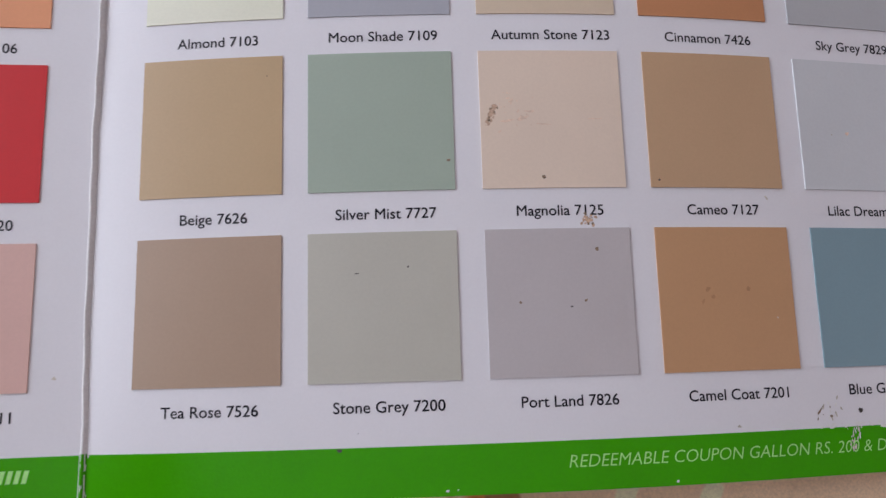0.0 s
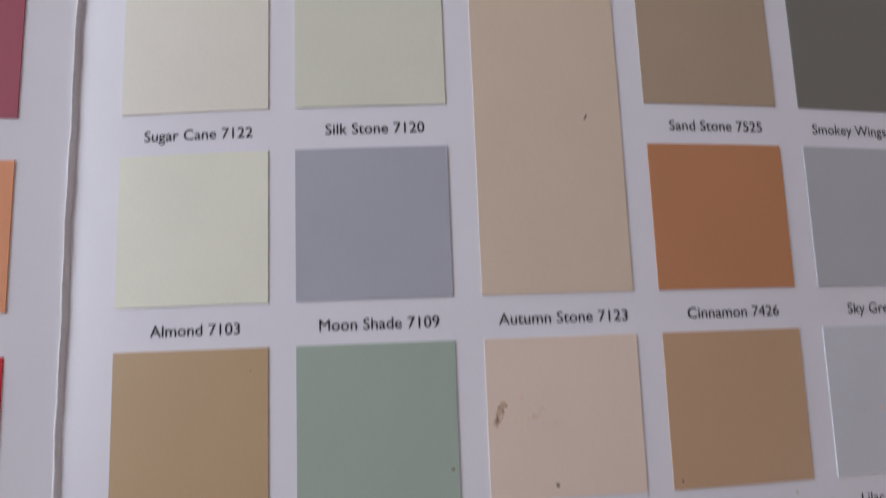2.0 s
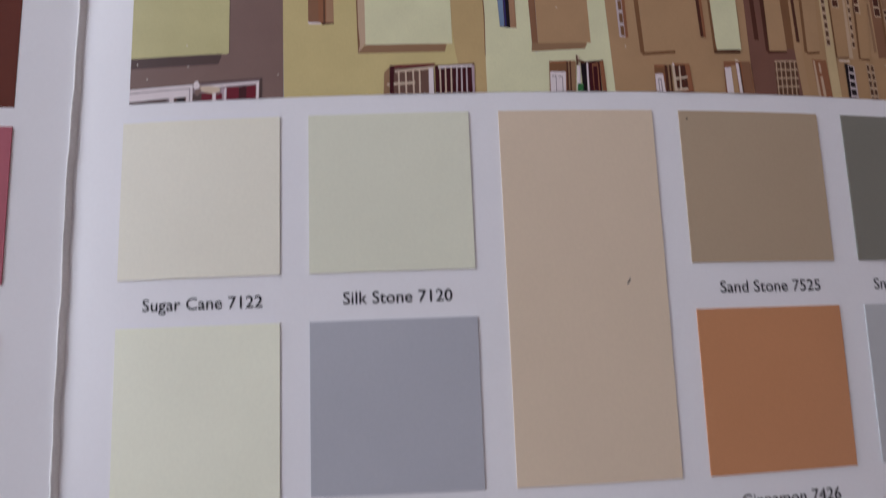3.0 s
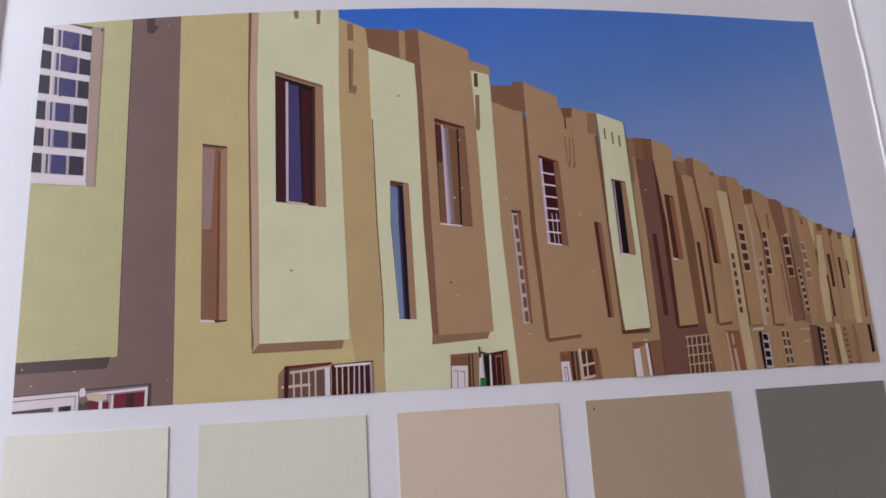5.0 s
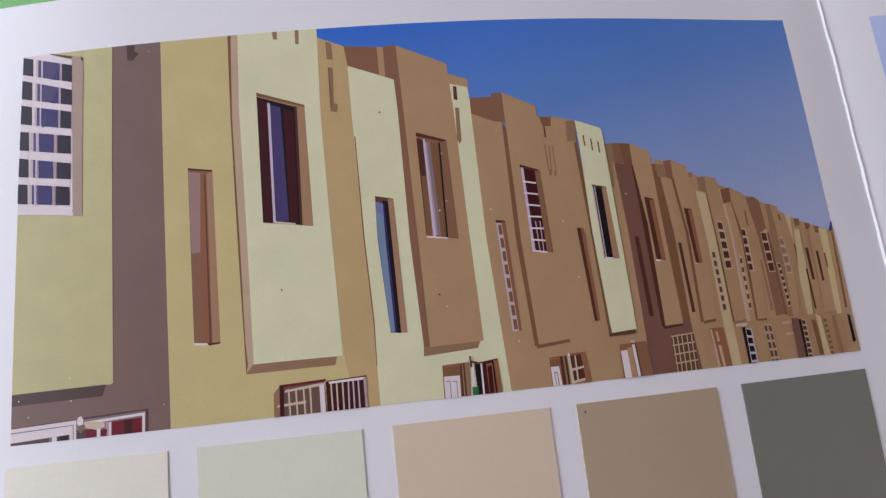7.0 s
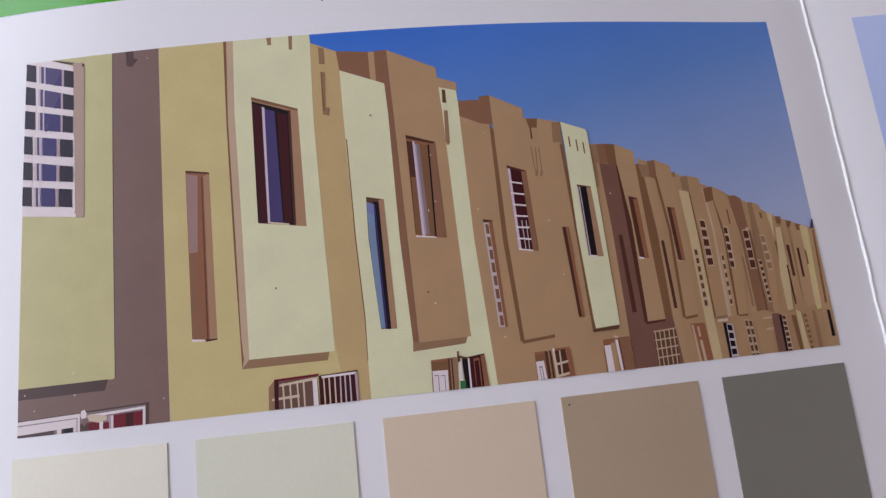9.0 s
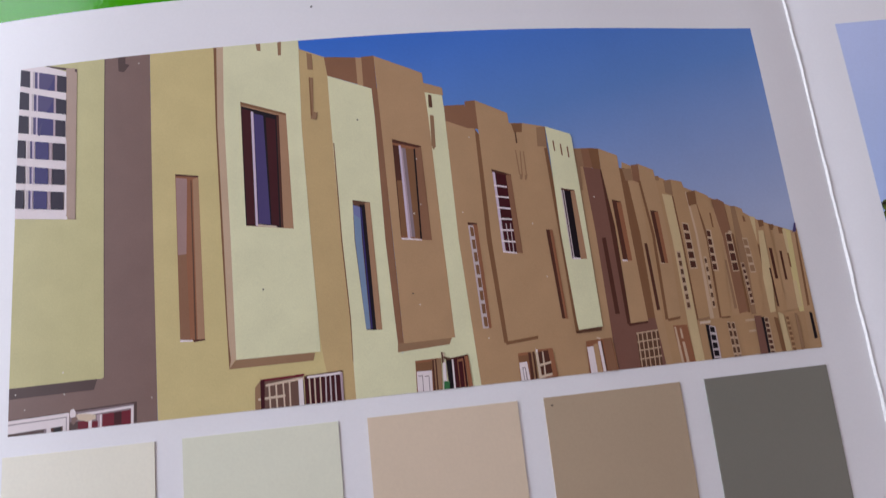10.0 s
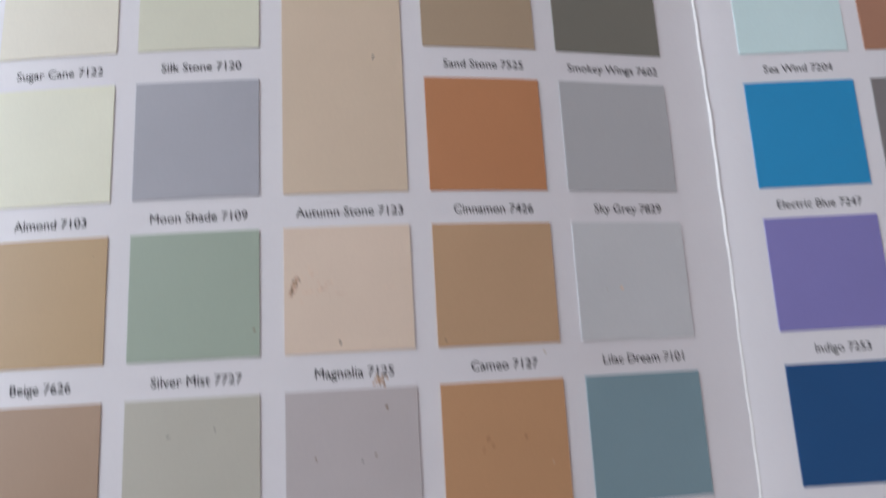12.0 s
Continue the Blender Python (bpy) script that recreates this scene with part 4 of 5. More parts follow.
def printed_house_six():
    f("tan_dark", 128.58, 43.3, 130.09, 43.11, 131.02, 27.96, 131.07, 9.76, 129.34, 9.24, 128.86, 29.9)
    f("tan", 130.09, 43.11, 131.64, 43.04, 132.6, 40.11, 132.83, 9.14, 133.46, -1.55, 131.82, -1.59, 131.07, 9.76, 131.02, 27.96)
    f("umber", 129.42, 43.01, 131.51, 43.04, 131.57, 40.16, 129.78, 40.25)
    f("russet", 131.61, 43.8, 133.4, 43.97, 133.12, 39.46, 131.57, 40.16)
    f("wood_dark", 131.5, 25.94, 132.19, 25.89, 132.53, 11.34, 131.78, 11.35)
    f("tan_dark", 132.73, 40.1, 133.32, 40.08, 134.45, 27.74, 134.04, 9.49, 133.33, 9.1, 133.68, 27.79)
    f("tan_dark", 133.67, 9.52, 136.93, 9.8, 136.78, 9.12, 134.03, 8.81)
    f("tan", 133.4, 43.97, 136.78, 42.44, 136.86, 40.92, 137.28, 32.44, 137.41, 23.94, 137.03, 9.67, 134.02, 9.38, 134.32, 27.74, 133.25, 40.08)
    f("wood_dark", 134.3, 33.22, 136.06, 32.87, 136.31, 21.27, 134.75, 21.39)
    f("wood", 135.19, 32.8, 136.04, 32.75, 136.31, 21.27, 135.55, 21.33)
    f("sand", 134.44, 21.59, 135.41, 21.28, 135.36, 21.05, 134.49, 21.23)
    f("wood", 134.83, 7.82, 138.02, 7.75, 138.66, -1.55, 135.37, -1.42)
    f("sand", 135, 7.58, 135.41, 7.54, 136.02, -1.38, 135.37, -1.42)
    f("sand", 136.18, 7.13, 136.59, 7.09, 136.72, 5.04, 136.26, 4.97)
    f("sand", 136.24, 4.29, 136.83, 4.24, 137.21, -1.18, 136.56, -1.22)
    print_front("printed_house", "printed tan house front with two brown windows")


def printed_house_seven():
    f("straw_dark", 136.75, 41.05, 138.97, 40.2, 139.66, 36.03, 137.76, 35.87)
    f("umber", 136.73, 40.93, 137.81, 41.01, 137.76, 39.87, 136.77, 39.92)
    f("umber", 138.71, 39.83, 140.54, 40.01, 140.51, 36.23, 138.75, 36.94)
    f("lime_far", 137.84, 36.86, 140.11, 36.25, 140.4, 26.15, 140.51, 8.44, 140.8, -1.23, 138.68, -1.45, 138.35, 8.64, 138.32, 26.28)
    ladder("sand", "shadow", 7, 0.62, 0.2, 0.85, 138.68, 23.73, 139.65, 23.66, 139.77, 10.93, 138.72, 10.9)
    f("tan_dark", 140.11, 36.25, 140.59, 35.98, 140.93, 26.11, 141.13, 8.84, 140.64, 8.43, 140.4, 26.15)
    f("umber", 140.72, 8.77, 143.79, 8.95, 143.67, 8.44, 140.98, 8.17)
    f("straw_dark", 140.54, 40.01, 143.1, 39.39, 143.46, 37.35, 144.1, 27.13, 143.79, 8.95, 140.98, 8.74, 140.8, 26.12, 140.45, 35.99)
    ladder("sand", "wood_dark", 5, 0.7, 0.1, 0.85, 141.29, 30.12, 142.81, 29.73, 143.03, 19.53, 141.31, 19.54)
    f("glass_dark", 142.36, 7.35, 143.39, 7.26, 143.54, -1.18, 142.47, -1.29)
    ladder("silver", "glass_dark", 5, 0.7, 0.1, 0.8, 143.11, 7.17, 144.61, 6.8, 144.7, -1.3, 142.98, -1.35)
    f("cream", 141.23, 8.14, 143.73, 8.15, 143.6, 7.58, 141.1, 7.58)
    print_front("printed_house", "printed straw house front with a pale strip")


def printed_house_eight():
    f("tan", 143.87, 33.82, 145.7, 34.1, 147.03, 25.73, 146.31, 8.38, 143.94, 8.48, 144.1, 27.13)
    f("sand", 143.34, 36.85, 143.94, 37.08, 144.63, 27.1, 144.59, 22.24, 144.75, 8.52, 143.81, 8.49, 143.95, 25.31)
    f("tan_dark", 143.76, 36.89, 146.02, 37.23, 145.84, 34.09, 143.84, 33.69)
    ladder("sand", "shadow", 6, 0.55, 0.2, 0.9, 144.96, 22.1, 145.69, 22.05, 145.61, 10.77, 144.85, 10.66)
    f("tan_dark", 145.7, 34.1, 146.08, 33.96, 147.16, 25.72, 146.66, 8.7, 146.05, 8.4, 146.49, 25.76)
    f("tan_dark", 146.42, 8.83, 148.82, 8.74, 148.57, 8.29, 146.58, 8.35)
    f("straw_dark", 146.02, 37.23, 148.86, 35.84, 149.32, 34.3, 150.27, 26.14, 149.08, 8.71, 146.53, 8.71, 147.17, 26.33, 145.92, 33.84)
    f("tan_dark", 148.46, 31.83, 148.87, 31.81, 148.9, 28.45, 148.51, 28.53)
    ladder("sand", "wood_dark", 5, 0.7, 0.05, 0.75, 146.84, 28.14, 148.02, 27.94, 148.07, 18.63, 146.71, 18.79)
    ladder("sand", "shadow", 5, 0.7, 0.1, 0.8, 147.59, 7.56, 148.38, 7.49, 148.72, -1.16, 147.78, -1.18)
    ladder("sand", "shadow", 5, 0.7, 0.1, 0.8, 148.58, 7.47, 149.41, 7.28, 149.66, -1.15, 148.78, -1.17)
    print_front("printed_house", "printed narrow straw house front with white grilles")


def printed_house_nine():
    f("tan", 149.5, 32.15, 150.64, 31.72, 151.16, 8.88, 149.21, 8.7, 150.41, 26.13)
    f("umber", 149.97, 21.06, 150.42, 21.03, 150.77, 10.24, 150.06, 10.15)
    f("russet", 149.61, 34.92, 151.28, 34.96, 152.62, 34.14, 153.01, 26.59, 153.3, 9.28, 151.05, 9.01, 150.68, 26.12, 149.88, 32.01)
    ladder("sand", "wood_dark", 4, 0.78, 0.08, 0.8, 151.39, 27.06, 153.03, 26.97, 153.31, 18.24, 151.53, 18.25)
    f("tan_dark", 152.93, 26.85, 153.45, 26.69, 153.78, 9, 153.25, 9.05)
    f("sand", 152.7, 27.61, 153.26, 27.08, 152.46, 26.63, 152.03, 27.15)
    print_front("printed_house", "printed narrow rust house front")


def printed_house_ten():
    f("umber", 154.06, 33.18, 155.31, 33.11, 156.03, 26.41, 155.18, 8.53, 153.97, 8.63, 153.75, 22.85)
    f("straw_dark", 155.17, 33.12, 156.82, 32.4, 157.11, 30.74, 158.01, 22.56, 156.89, 8.73, 155.15, 8.41, 155.7, 23.95)
    f("tan_dark", 156.55, 30.77, 157.08, 30.61, 157.19, 29.35, 156.63, 29.38)
    ladder("sand", "wood_dark", 7, 0.6, 0.2, 0.95, 153.78, 20.15, 154.6, 20.1, 155.19, 10.78, 154.32, 10.61)
    ladder("sand", "umber", 4, 0.72, 0.08, 0.9, 155.43, 25.7, 156.65, 25.5, 157.21, 17.71, 155.81, 17.7)
    f("lime_far", 158.33, 30.54, 159.67, 30.22, 159.84, 23.68, 159.12, 23.6)
    f("straw_dark", 159.6, 29.97, 160.45, 29.41, 160.02, 8.45, 157.37, 8.45)
    f("tan_dark", 158.93, 23.99, 159.35, 23.96, 159.56, 15.95, 159.01, 16)
    f("tan_dark", 160.21, 29.55, 161.61, 29.47, 161.67, 28.08, 160.35, 27.9)
    f("lime_far", 159.85, 27.05, 161.14, 27.1, 160.97, 19.27, 160.08, 8.69, 158.66, 8.57, 158.6, 16.03)
    f("straw_dark", 161.55, 28.72, 162.78, 28.52, 163.05, 8.79, 160.49, 8.65)
    f("tan_dark", 162.78, 28.52, 164.01, 28.32, 164.08, 26.92, 162.96, 26.99)
    f("wood_dark", 161.59, 22.94, 162.33, 22.89, 162.36, 15.9, 161.66, 15.91)
    f("wood_dark", 160.62, 18.44, 161.03, 18.41, 161.2, 9.79, 160.76, 9.7)
    f("tan", 164.03, 27.81, 166.21, 27.42, 166.34, 8.98, 163.02, 8.67, 163.52, 26.95)
    f("tan_dark", 164.98, 27.62, 166.21, 27.42, 166.27, 26.02, 165.01, 26.1)
    f("wood_dark", 164.08, 22.15, 164.66, 22.02, 164.67, 15.56, 164.09, 15.48)
    f("straw", 166.18, 27.29, 168.26, 26.52, 168.28, 8.32, 165.98, 8.16)
    f("lime_far", 165.97, 27.05, 166.78, 26.87, 166.68, 21.59, 166.09, 21.51)
    f("lime_far", 165.96, 15.21, 166.83, 15.14, 166.98, 9.28, 165.82, 9.14)
    f("tan_dark", 165.95, 21.52, 166.37, 21.49, 166.38, 18.26, 165.96, 18.29)
    f("tan", 167.95, 26.42, 169.83, 27.06, 169.89, -0.44, 166.82, -0.36)
    f("tan_dark", 169.01, 26.09, 169.43, 26.07, 168.88, 9.48, 168.26, 9.29)
    f("slate", 169.39, 28.36, 169.74, 28.34, 169.5, 26.32, 168.45, 26.13)
    f("sand", 152.08, 7.63, 154.41, 7.65, 154.43, 7.18, 152.1, 7.16)
    f("sand", 152.45, 5.26, 154.24, 5.32, 154.26, 4.85, 152.47, 4.79)
    f("plum_far", 154.42, 8.24, 156.17, 8.08, 156.54, -0.83, 154.24, -0.71)
    f("glass_dark", 156.11, 7.85, 156.79, 7.79, 156.97, -0.76, 156.14, -0.79)
    ladder("sand", "wood_dark", 7, 0.66, 0.08, 0.8, 156.79, 7.79, 157.85, 7.58, 157.97, -0.63, 156.73, -0.62)
    f("tan_dark", 159.23, 7.57, 160.13, 7.25, 160.65, -0.44, 159.67, -0.46)
    f("lime_far", 160.49, 8.65, 161.71, 7.95, 162.17, -0.48, 160.65, -0.44)
    ladder("straw_dark", "tan_dark", 7, 0.6, 0.16, 0.84, 162.06, 7.68, 163.02, 7.59, 163.32, -0.36, 162.2, -0.36)
    f("umber", 164.54, 8.05, 165.2, 7.87, 165.42, -0.34, 164.44, -0.36)
    f("glass_dark", 168.29, 7.96, 168.96, 7.66, 169.1, 2.13, 168.29, 1.97)
    print_front("printed_house", "printed far end of the terrace")


printed_walls()
printed_house_one()
printed_house_two()
printed_house_three()
printed_house_four()
printed_house_five()
printed_house_six()
printed_house_seven()
printed_house_eight()
printed_house_nine()
printed_house_ten()

# ---- the printed photograph of a villa on the next page ----
QX0, QX1 = 107.95, 277.0
back2 = Print(page_right, QX0, QX1, PY0, PY1, 0.03)
back2.poly([(QX0, PY0), (QX1, PY0), (QX1, PY1), (QX0, PY1)], SKY_PALE)
photo_r = back2.finish("photograph", card, "glossy printed picture of an orange villa with palms")
pv = Print(page_right, QX0, QX1, PY0, PY1, 0.05, 0.003)
rnd = random.Random(11)


def g(tone, *xy):
    """One flat printed tone; its corners in millimetres from the picture's lower left corner."""
    pv.poly([(QX0 + xy[i], PY0 + xy[i + 1]) for i in range(0, len(xy), 2)], PRINT[tone], pv.count)
    pv.count += 1


def frond(x, y, ang, length, width, tone):
    """An arching palm leaf with its many narrow leaflets."""
    dx, dy = math.cos(ang), math.sin(ang)
    for s in range(44):
        f = s / 44
        bx, by = x + dx * length * f, y + dy * length * f - 0.35 * length * f * f
        for side in (-1, 1):
            q = ang + side * 1.0 - 0.5 * f
            tip = (bx + math.cos(q) * width * (1 - 0.6 * f), by + math.sin(q) * width * (1 - 0.6 * f) - 0.4 * width)
            pv.poly([(bx, by), (bx + dx * 0.2, by + dy * 0.2), tip], PRINT[tone], pv.count)
    pv.count += 1


def villa():
    g("apricot", 10.78, 18.04, 19.27, 17.8, 19.07, -1.46, 12.31, -2.08, 12.79, 7.6, 12.19, 14.83)
    g("apricot_dark", 12.39, 17.28, 18.94, 17.67, 18.97, 14.27, 13.1, 13.52)
    g("cream", 12.11, 15.14, 12.77, 14.78, 12.81, 9.88, 12.24, 9.93)
    g("rust", 19.12, 17.81, 30.14, 18.65, 25.76, -1.42, 19.26, -1.93)
    g("apricot_dark", 19.12, 17.81, 30.14, 18.65, 29.6, 16.2, 19.23, 15.48)
    g("wood_light", 21.89, 10.65, 28.46, 11.05, 27.94, 8.64, 23.79, 8.52, 23.98, -1.57, 22.2, -1.72)
    g("glass_dark", 23.85, 8.82, 28, 8.94, 25.76, -1.42, 23.8, -1.71)
    g("glass_dark", 14.04, 12.37, 14.92, 10.92, 16.68, 9.56, 16.18, 8.53, 15.15, 8.47, 14.48, 7.31, 14.24, 9, 13.18, 9.54)
    g("apricot_dark", 16.45, 9.12, 17.39, 8.74, 18.88, 6.04, 17.69, 5.23, 16.8, 7.27)
    g("apricot", 15.4, 32.18, 34.86, 32.92, 33.78, 28.17, 22.68, 25.53, 15.57, 23.58)
    g("apricot_dark", 15.86, 28.62, 26.5, 29.37, 26.36, 28.74, 15.88, 27.98)
    g("roof_tile", 5.77, 20.96, 12.07, 23.08, 16.23, 24.63, 23.07, 25.97, 33.99, 29.12, 32.16, 21, 6.75, 19.94)
    g("apricot_dark", 16.15, 25.11, 33.21, 25.66, 33.17, 25.5, 16.12, 24.95)
    g("apricot_dark", 13.69, 24.36, 33, 24.72, 32.96, 24.57, 13.66, 24.21)
    g("apricot_dark", 11.23, 23.62, 32.79, 23.79, 32.75, 23.63, 11.2, 23.47)
    g("apricot_dark", 8.79, 22.89, 32.58, 22.86, 32.54, 22.7, 8.76, 22.73)
    g("apricot_dark", 6.35, 22.16, 32.37, 21.93, 32.33, 21.77, 6.33, 22)
    g("white", 5.42, 19.9, 6.87, 20.55, 32.23, 21.31, 31.78, 19.3, 10.87, 18.5, 6.17, 18.43)
    g("cream", 6.17, 18.43, 10.87, 18.5, 31.78, 19.3, 31.67, 18.84, 10.78, 18.04)
    g("apricot_dark", 9.33, 18.16, 31.67, 18.84, 31.4, 17.61, 12.33, 16.98)
    g("cream", 23.87, 28.3, 27.17, 29, 27.64, 27.68, 24.48, 26.97)
    g("apricot_dark", 22.33, 28.1, 22.95, 28.21, 23.38, 26.74, 22.76, 26.63)
    g("wood_dark", 22.21, 47.38, 39.86, 47.76, 36.73, 34.41, 21.47, 33.95)
    g("leaf", 27.75, 41.96, 30.15, 42.44, 31.24, 37.1, 29.6, 36.57)
    g("cream", 15.99, 51.24, 17.8, 51.1, 17.72, 33.28, 15.46, 32.5)
    g("apricot_dark", 17.8, 51.1, 20.51, 50.88, 20.36, 33.71, 17.87, 33.27)
    g("cream", 20.51, 50.88, 21.26, 50.82, 21.32, 33.96, 20.36, 33.71)
    g("cream", 14.35, 32.91, 35.3, 34.84, 34.79, 32.6, 16.15, 31.48, 14.3, 31.95)
    g("white", 14.41, 33.23, 35.38, 35.16, 35.23, 34.52, 14.28, 32.59)
    for i in range(40):
        x, y = rnd.uniform(131, 150), rnd.uniform(109, 117)
        pv.poly([(x, y), (x + 1.2, y + 0.3), (x + 0.4, y + 1.1)], PRINT[rnd.choice(("leaf_dark", "leaf", "tan_dark"))], pv.count)


def palms():
    g("leaf_dark", -1.05, 25.03, 3.94, 32.19, 6.11, 30.4, 7.84, 27.07, 7.87, 24.22, 5.68, 20.5, 6.45, 18.41, 11.44, 17.67, 12.93, 14.15, 12.59, -2.11, -0.37, -2.74, -0.44, 14.1)
    g("bark", 8.75, 16.66, 12.25, 15.13, 12.09, 9.94, 9.08, 9.43)
    g("glass_dark", 0.61, 21.42, 4.82, 21.35, 4.84, 16.08, 0.45, 15.86)
    g("glass_dark", 6.25, 17.34, 8.75, 16.66, 9.08, 9.43, 12.14, 8.72, 12.61, 2.35, 6.04, 1.13, 5.66, 8.21)
    g("leaf", 1.26, 12.41, 3.93, 12.78, 3.82, 9.13, 1.73, 8.72)
    g("tan_dark", 4.11, 22.98, 4.94, 21.97, 6.1, 15.04, 4.76, 5.73, 3.77, 5.82, 4.67, 14.4)
    g("wood_light", 4.1, 8.35, 5.03, 8.27, 4.82, 4.52, 5.12, -2.2, 1.26, -2.3, 3.41, 3.9)
    g("leaf_dark", 3.69, 3.12, 3.98, 3.1, 3.69, -2.22, 2.54, -2.27)
    g("tan_dark", 4.93, 6.62, 5.3, 6.28, 8.64, -1.77, 7.76, -1.84)
    g("leaf", 0.49, 31.86, 3.3, 32.73, 5.88, 30.74, 7.69, 27.08, 7.53, 25.51, 4.58, 25.45, 0.43, 26.78)
    g("leaf_light", 1.88, 31.41, 4.03, 31.86, 5.47, 30.13, 4.42, 29.27)
    g("leaf", 6.34, 30.06, 7.72, 31.06, 10.42, 31.15, 12.25, 29.88, 13.04, 27.9, 12.49, 26.67, 11.41, 28.67, 9.2, 29.49)
    for i in range(24):
        frond(111.3, 105.5, 0.1 + i * 2 * math.pi / 24 + rnd.uniform(-0.2, 0.2), rnd.uniform(3.2, 5.4), 1.7, ("leaf", "leaf_light", "leaf_dark")[i % 3])
    for i in range(19):
        frond(126.6, 123.8, 0.2 + i * 2 * math.pi / 19 + rnd.uniform(-0.2, 0.2), rnd.uniform(3.4, 5.2), 2.0, ("bark", "leaf_dark", "leaf")[i % 3])
    for i in range(260):
        x, y = rnd.uniform(QX0, 120), 76 + 17 * rnd.random() ** 1.2
        s, q = rnd.uniform(0.15, 0.45), rnd.uniform(0, 6.3)
        pv.poly([(x + s * math.cos(q + j * 2.1), y + s * math.sin(q + j * 2.1)) for j in range(3)], PRINT[rnd.choice(("leaf_dark", "leaf", "plum_dark", "shadow"))], 4)


palms()
pv.finish("printed_palm", photo_r, "printed palm with shrubs under it")
villa()
pv.finish("printed_villa", photo_r, "printed orange villa with a tiled roof")

# ---- the printed photograph on the first page ----
RX0, RX1 = -272.0, -104.5
back3 = Print(page_left, RX0, RX1, PY0, PY1, 0.03)
back3.poly([(RX0, PY0), (RX1, PY0), (RX1, PY1), (RX0, PY1)], SKY_PALE)
photo_l = back3.finish("photograph", card, "glossy printed picture of a rust and claret wall under pale sky")
pl = Print(page_left, RX0, RX1, PY0, PY1)
for y0, y1, tone in ((70, 98.4, "rust"), (98.4, 107.8, "cream"), (107.8, 114.6, "claret")):
    pl.poly([(RX0, y0), (RX1, y0), (RX1, y1), (RX0, y1)], PRINT[tone], 1)
pl.finish("printed_wall", photo_l, "printed rust wall with a cream ledge")


# ---- dirt, flecks and scuffs on the card ----
def fleck(page, form, x, y, size, material, stretch=1.0, turn=0.0, lift=0.17, high=0.05, seed=0, name="fleck", label=""):
    """A crumb of dirt: a small uneven lump with a ragged outline."""
    rn = random.Random(seed + int(x * 31 + y * 17))
    bm = bmesh.new()
    ring = []
    n = 11
    for i in range(n):
        q, s = i * 2 * math.pi / n, size * rn.uniform(0.55, 1.15)
        u, w = s * stretch * math.cos(q), s * math.sin(q)
        px, py = x + u * math.cos(turn) - w * math.sin(turn), y + u * math.sin(turn) + w * math.cos(turn)
        ring.append(bm.verts.new((px * MM, py * MM, (form(px, py) + lift) * MM)))
    mid = bm.verts.new((x * MM, y * MM, (form(x, y) + lift + high) * MM))
    for i in range(n):
        bm.faces.new((ring[i], ring[(i + 1) % n], mid)).smooth = True
    return part(name, bm, material, page, label)


for x, y, s, m, st, tn in (
        (7.7, -46.1, 0.42, GRIME, 1.2, 0.4), (-2.4, -31.1, 0.45, GRIME, 1.2, 0.2), (-8.3, -56.5, 0.3, GRIME, 1.1, 0), (4.9, -56.3, 0.28, GRIME, 1.4, 0.5),
        (1.9, -57.5, 0.2, GRIT, 1.5, 0.2), (-30.3, -48.8, 0.24, GRIT, 1, 0), (-40.4, -49.9, 0.14, GRIT, 4.0, 0.05), (21.9, -31.8, 0.26, GRIT, 1.2, 0.6),
        (-21.6, -27.3, 0.32, GRIME, 1.5, 0.1), (7.5, 39.4, 0.22, GRIT, 3.2, 1.1), (45.6, -35.4, 0.3, DUST, 2.0, 2.2), (21.6, 70.4, 0.22, GRIT, 1.4, 0.9),
        (-58.5, -8.2, 0.14, GRIT, 1, 0), (45.6, -60.6, 0.2, DUST, 1, 0), (63.2, -21.0, 0.2, DUST, 1, 0), (67.2, -20.6, 0.4, SMEAR, 1.6, 0.6),
        (30.6, -54.6, 0.5, SCUFF, 1.2, 0.4), (31.6, -56.2, 0.5, SCUFF, 1.0, 0.9), (29.4, -57.0, 0.3, SCUFF, 2.4, 1.1), (39.6, -54.6, 0.5, SCUFF, 1.1, 0.0)):
    fleck(page_m, arch, x, y, s, m, st, tn, 0.29)
for x, y, s, m, st, tn in (
        (-19.7, 161.8, 0.26, GRIT, 1.2, 0.4), (55.8, -80.9, 0.4, GRIME, 1.0, 1.2), (62.7, -80.0, 0.55, GRIT, 1.1, 0.8), (54.0, -79.0, 0.25, DUST, 2.5, 1.2),
        (-44.1, -83.6, 0.35, GRIT, 1.8, 0), (-40.5, -80.6, 0.12, GRIT, 1, 0), (35.0, -82.0, 0.3, DUST, 1.6, 0.1)):
    fleck(page_m, arch, x, y, s, m, st, tn, 0.06)
fleck(page_l, page_left, -99.7, -68.5, 0.42, DUST, 1.1, 0.3, 0.02, 0.03)

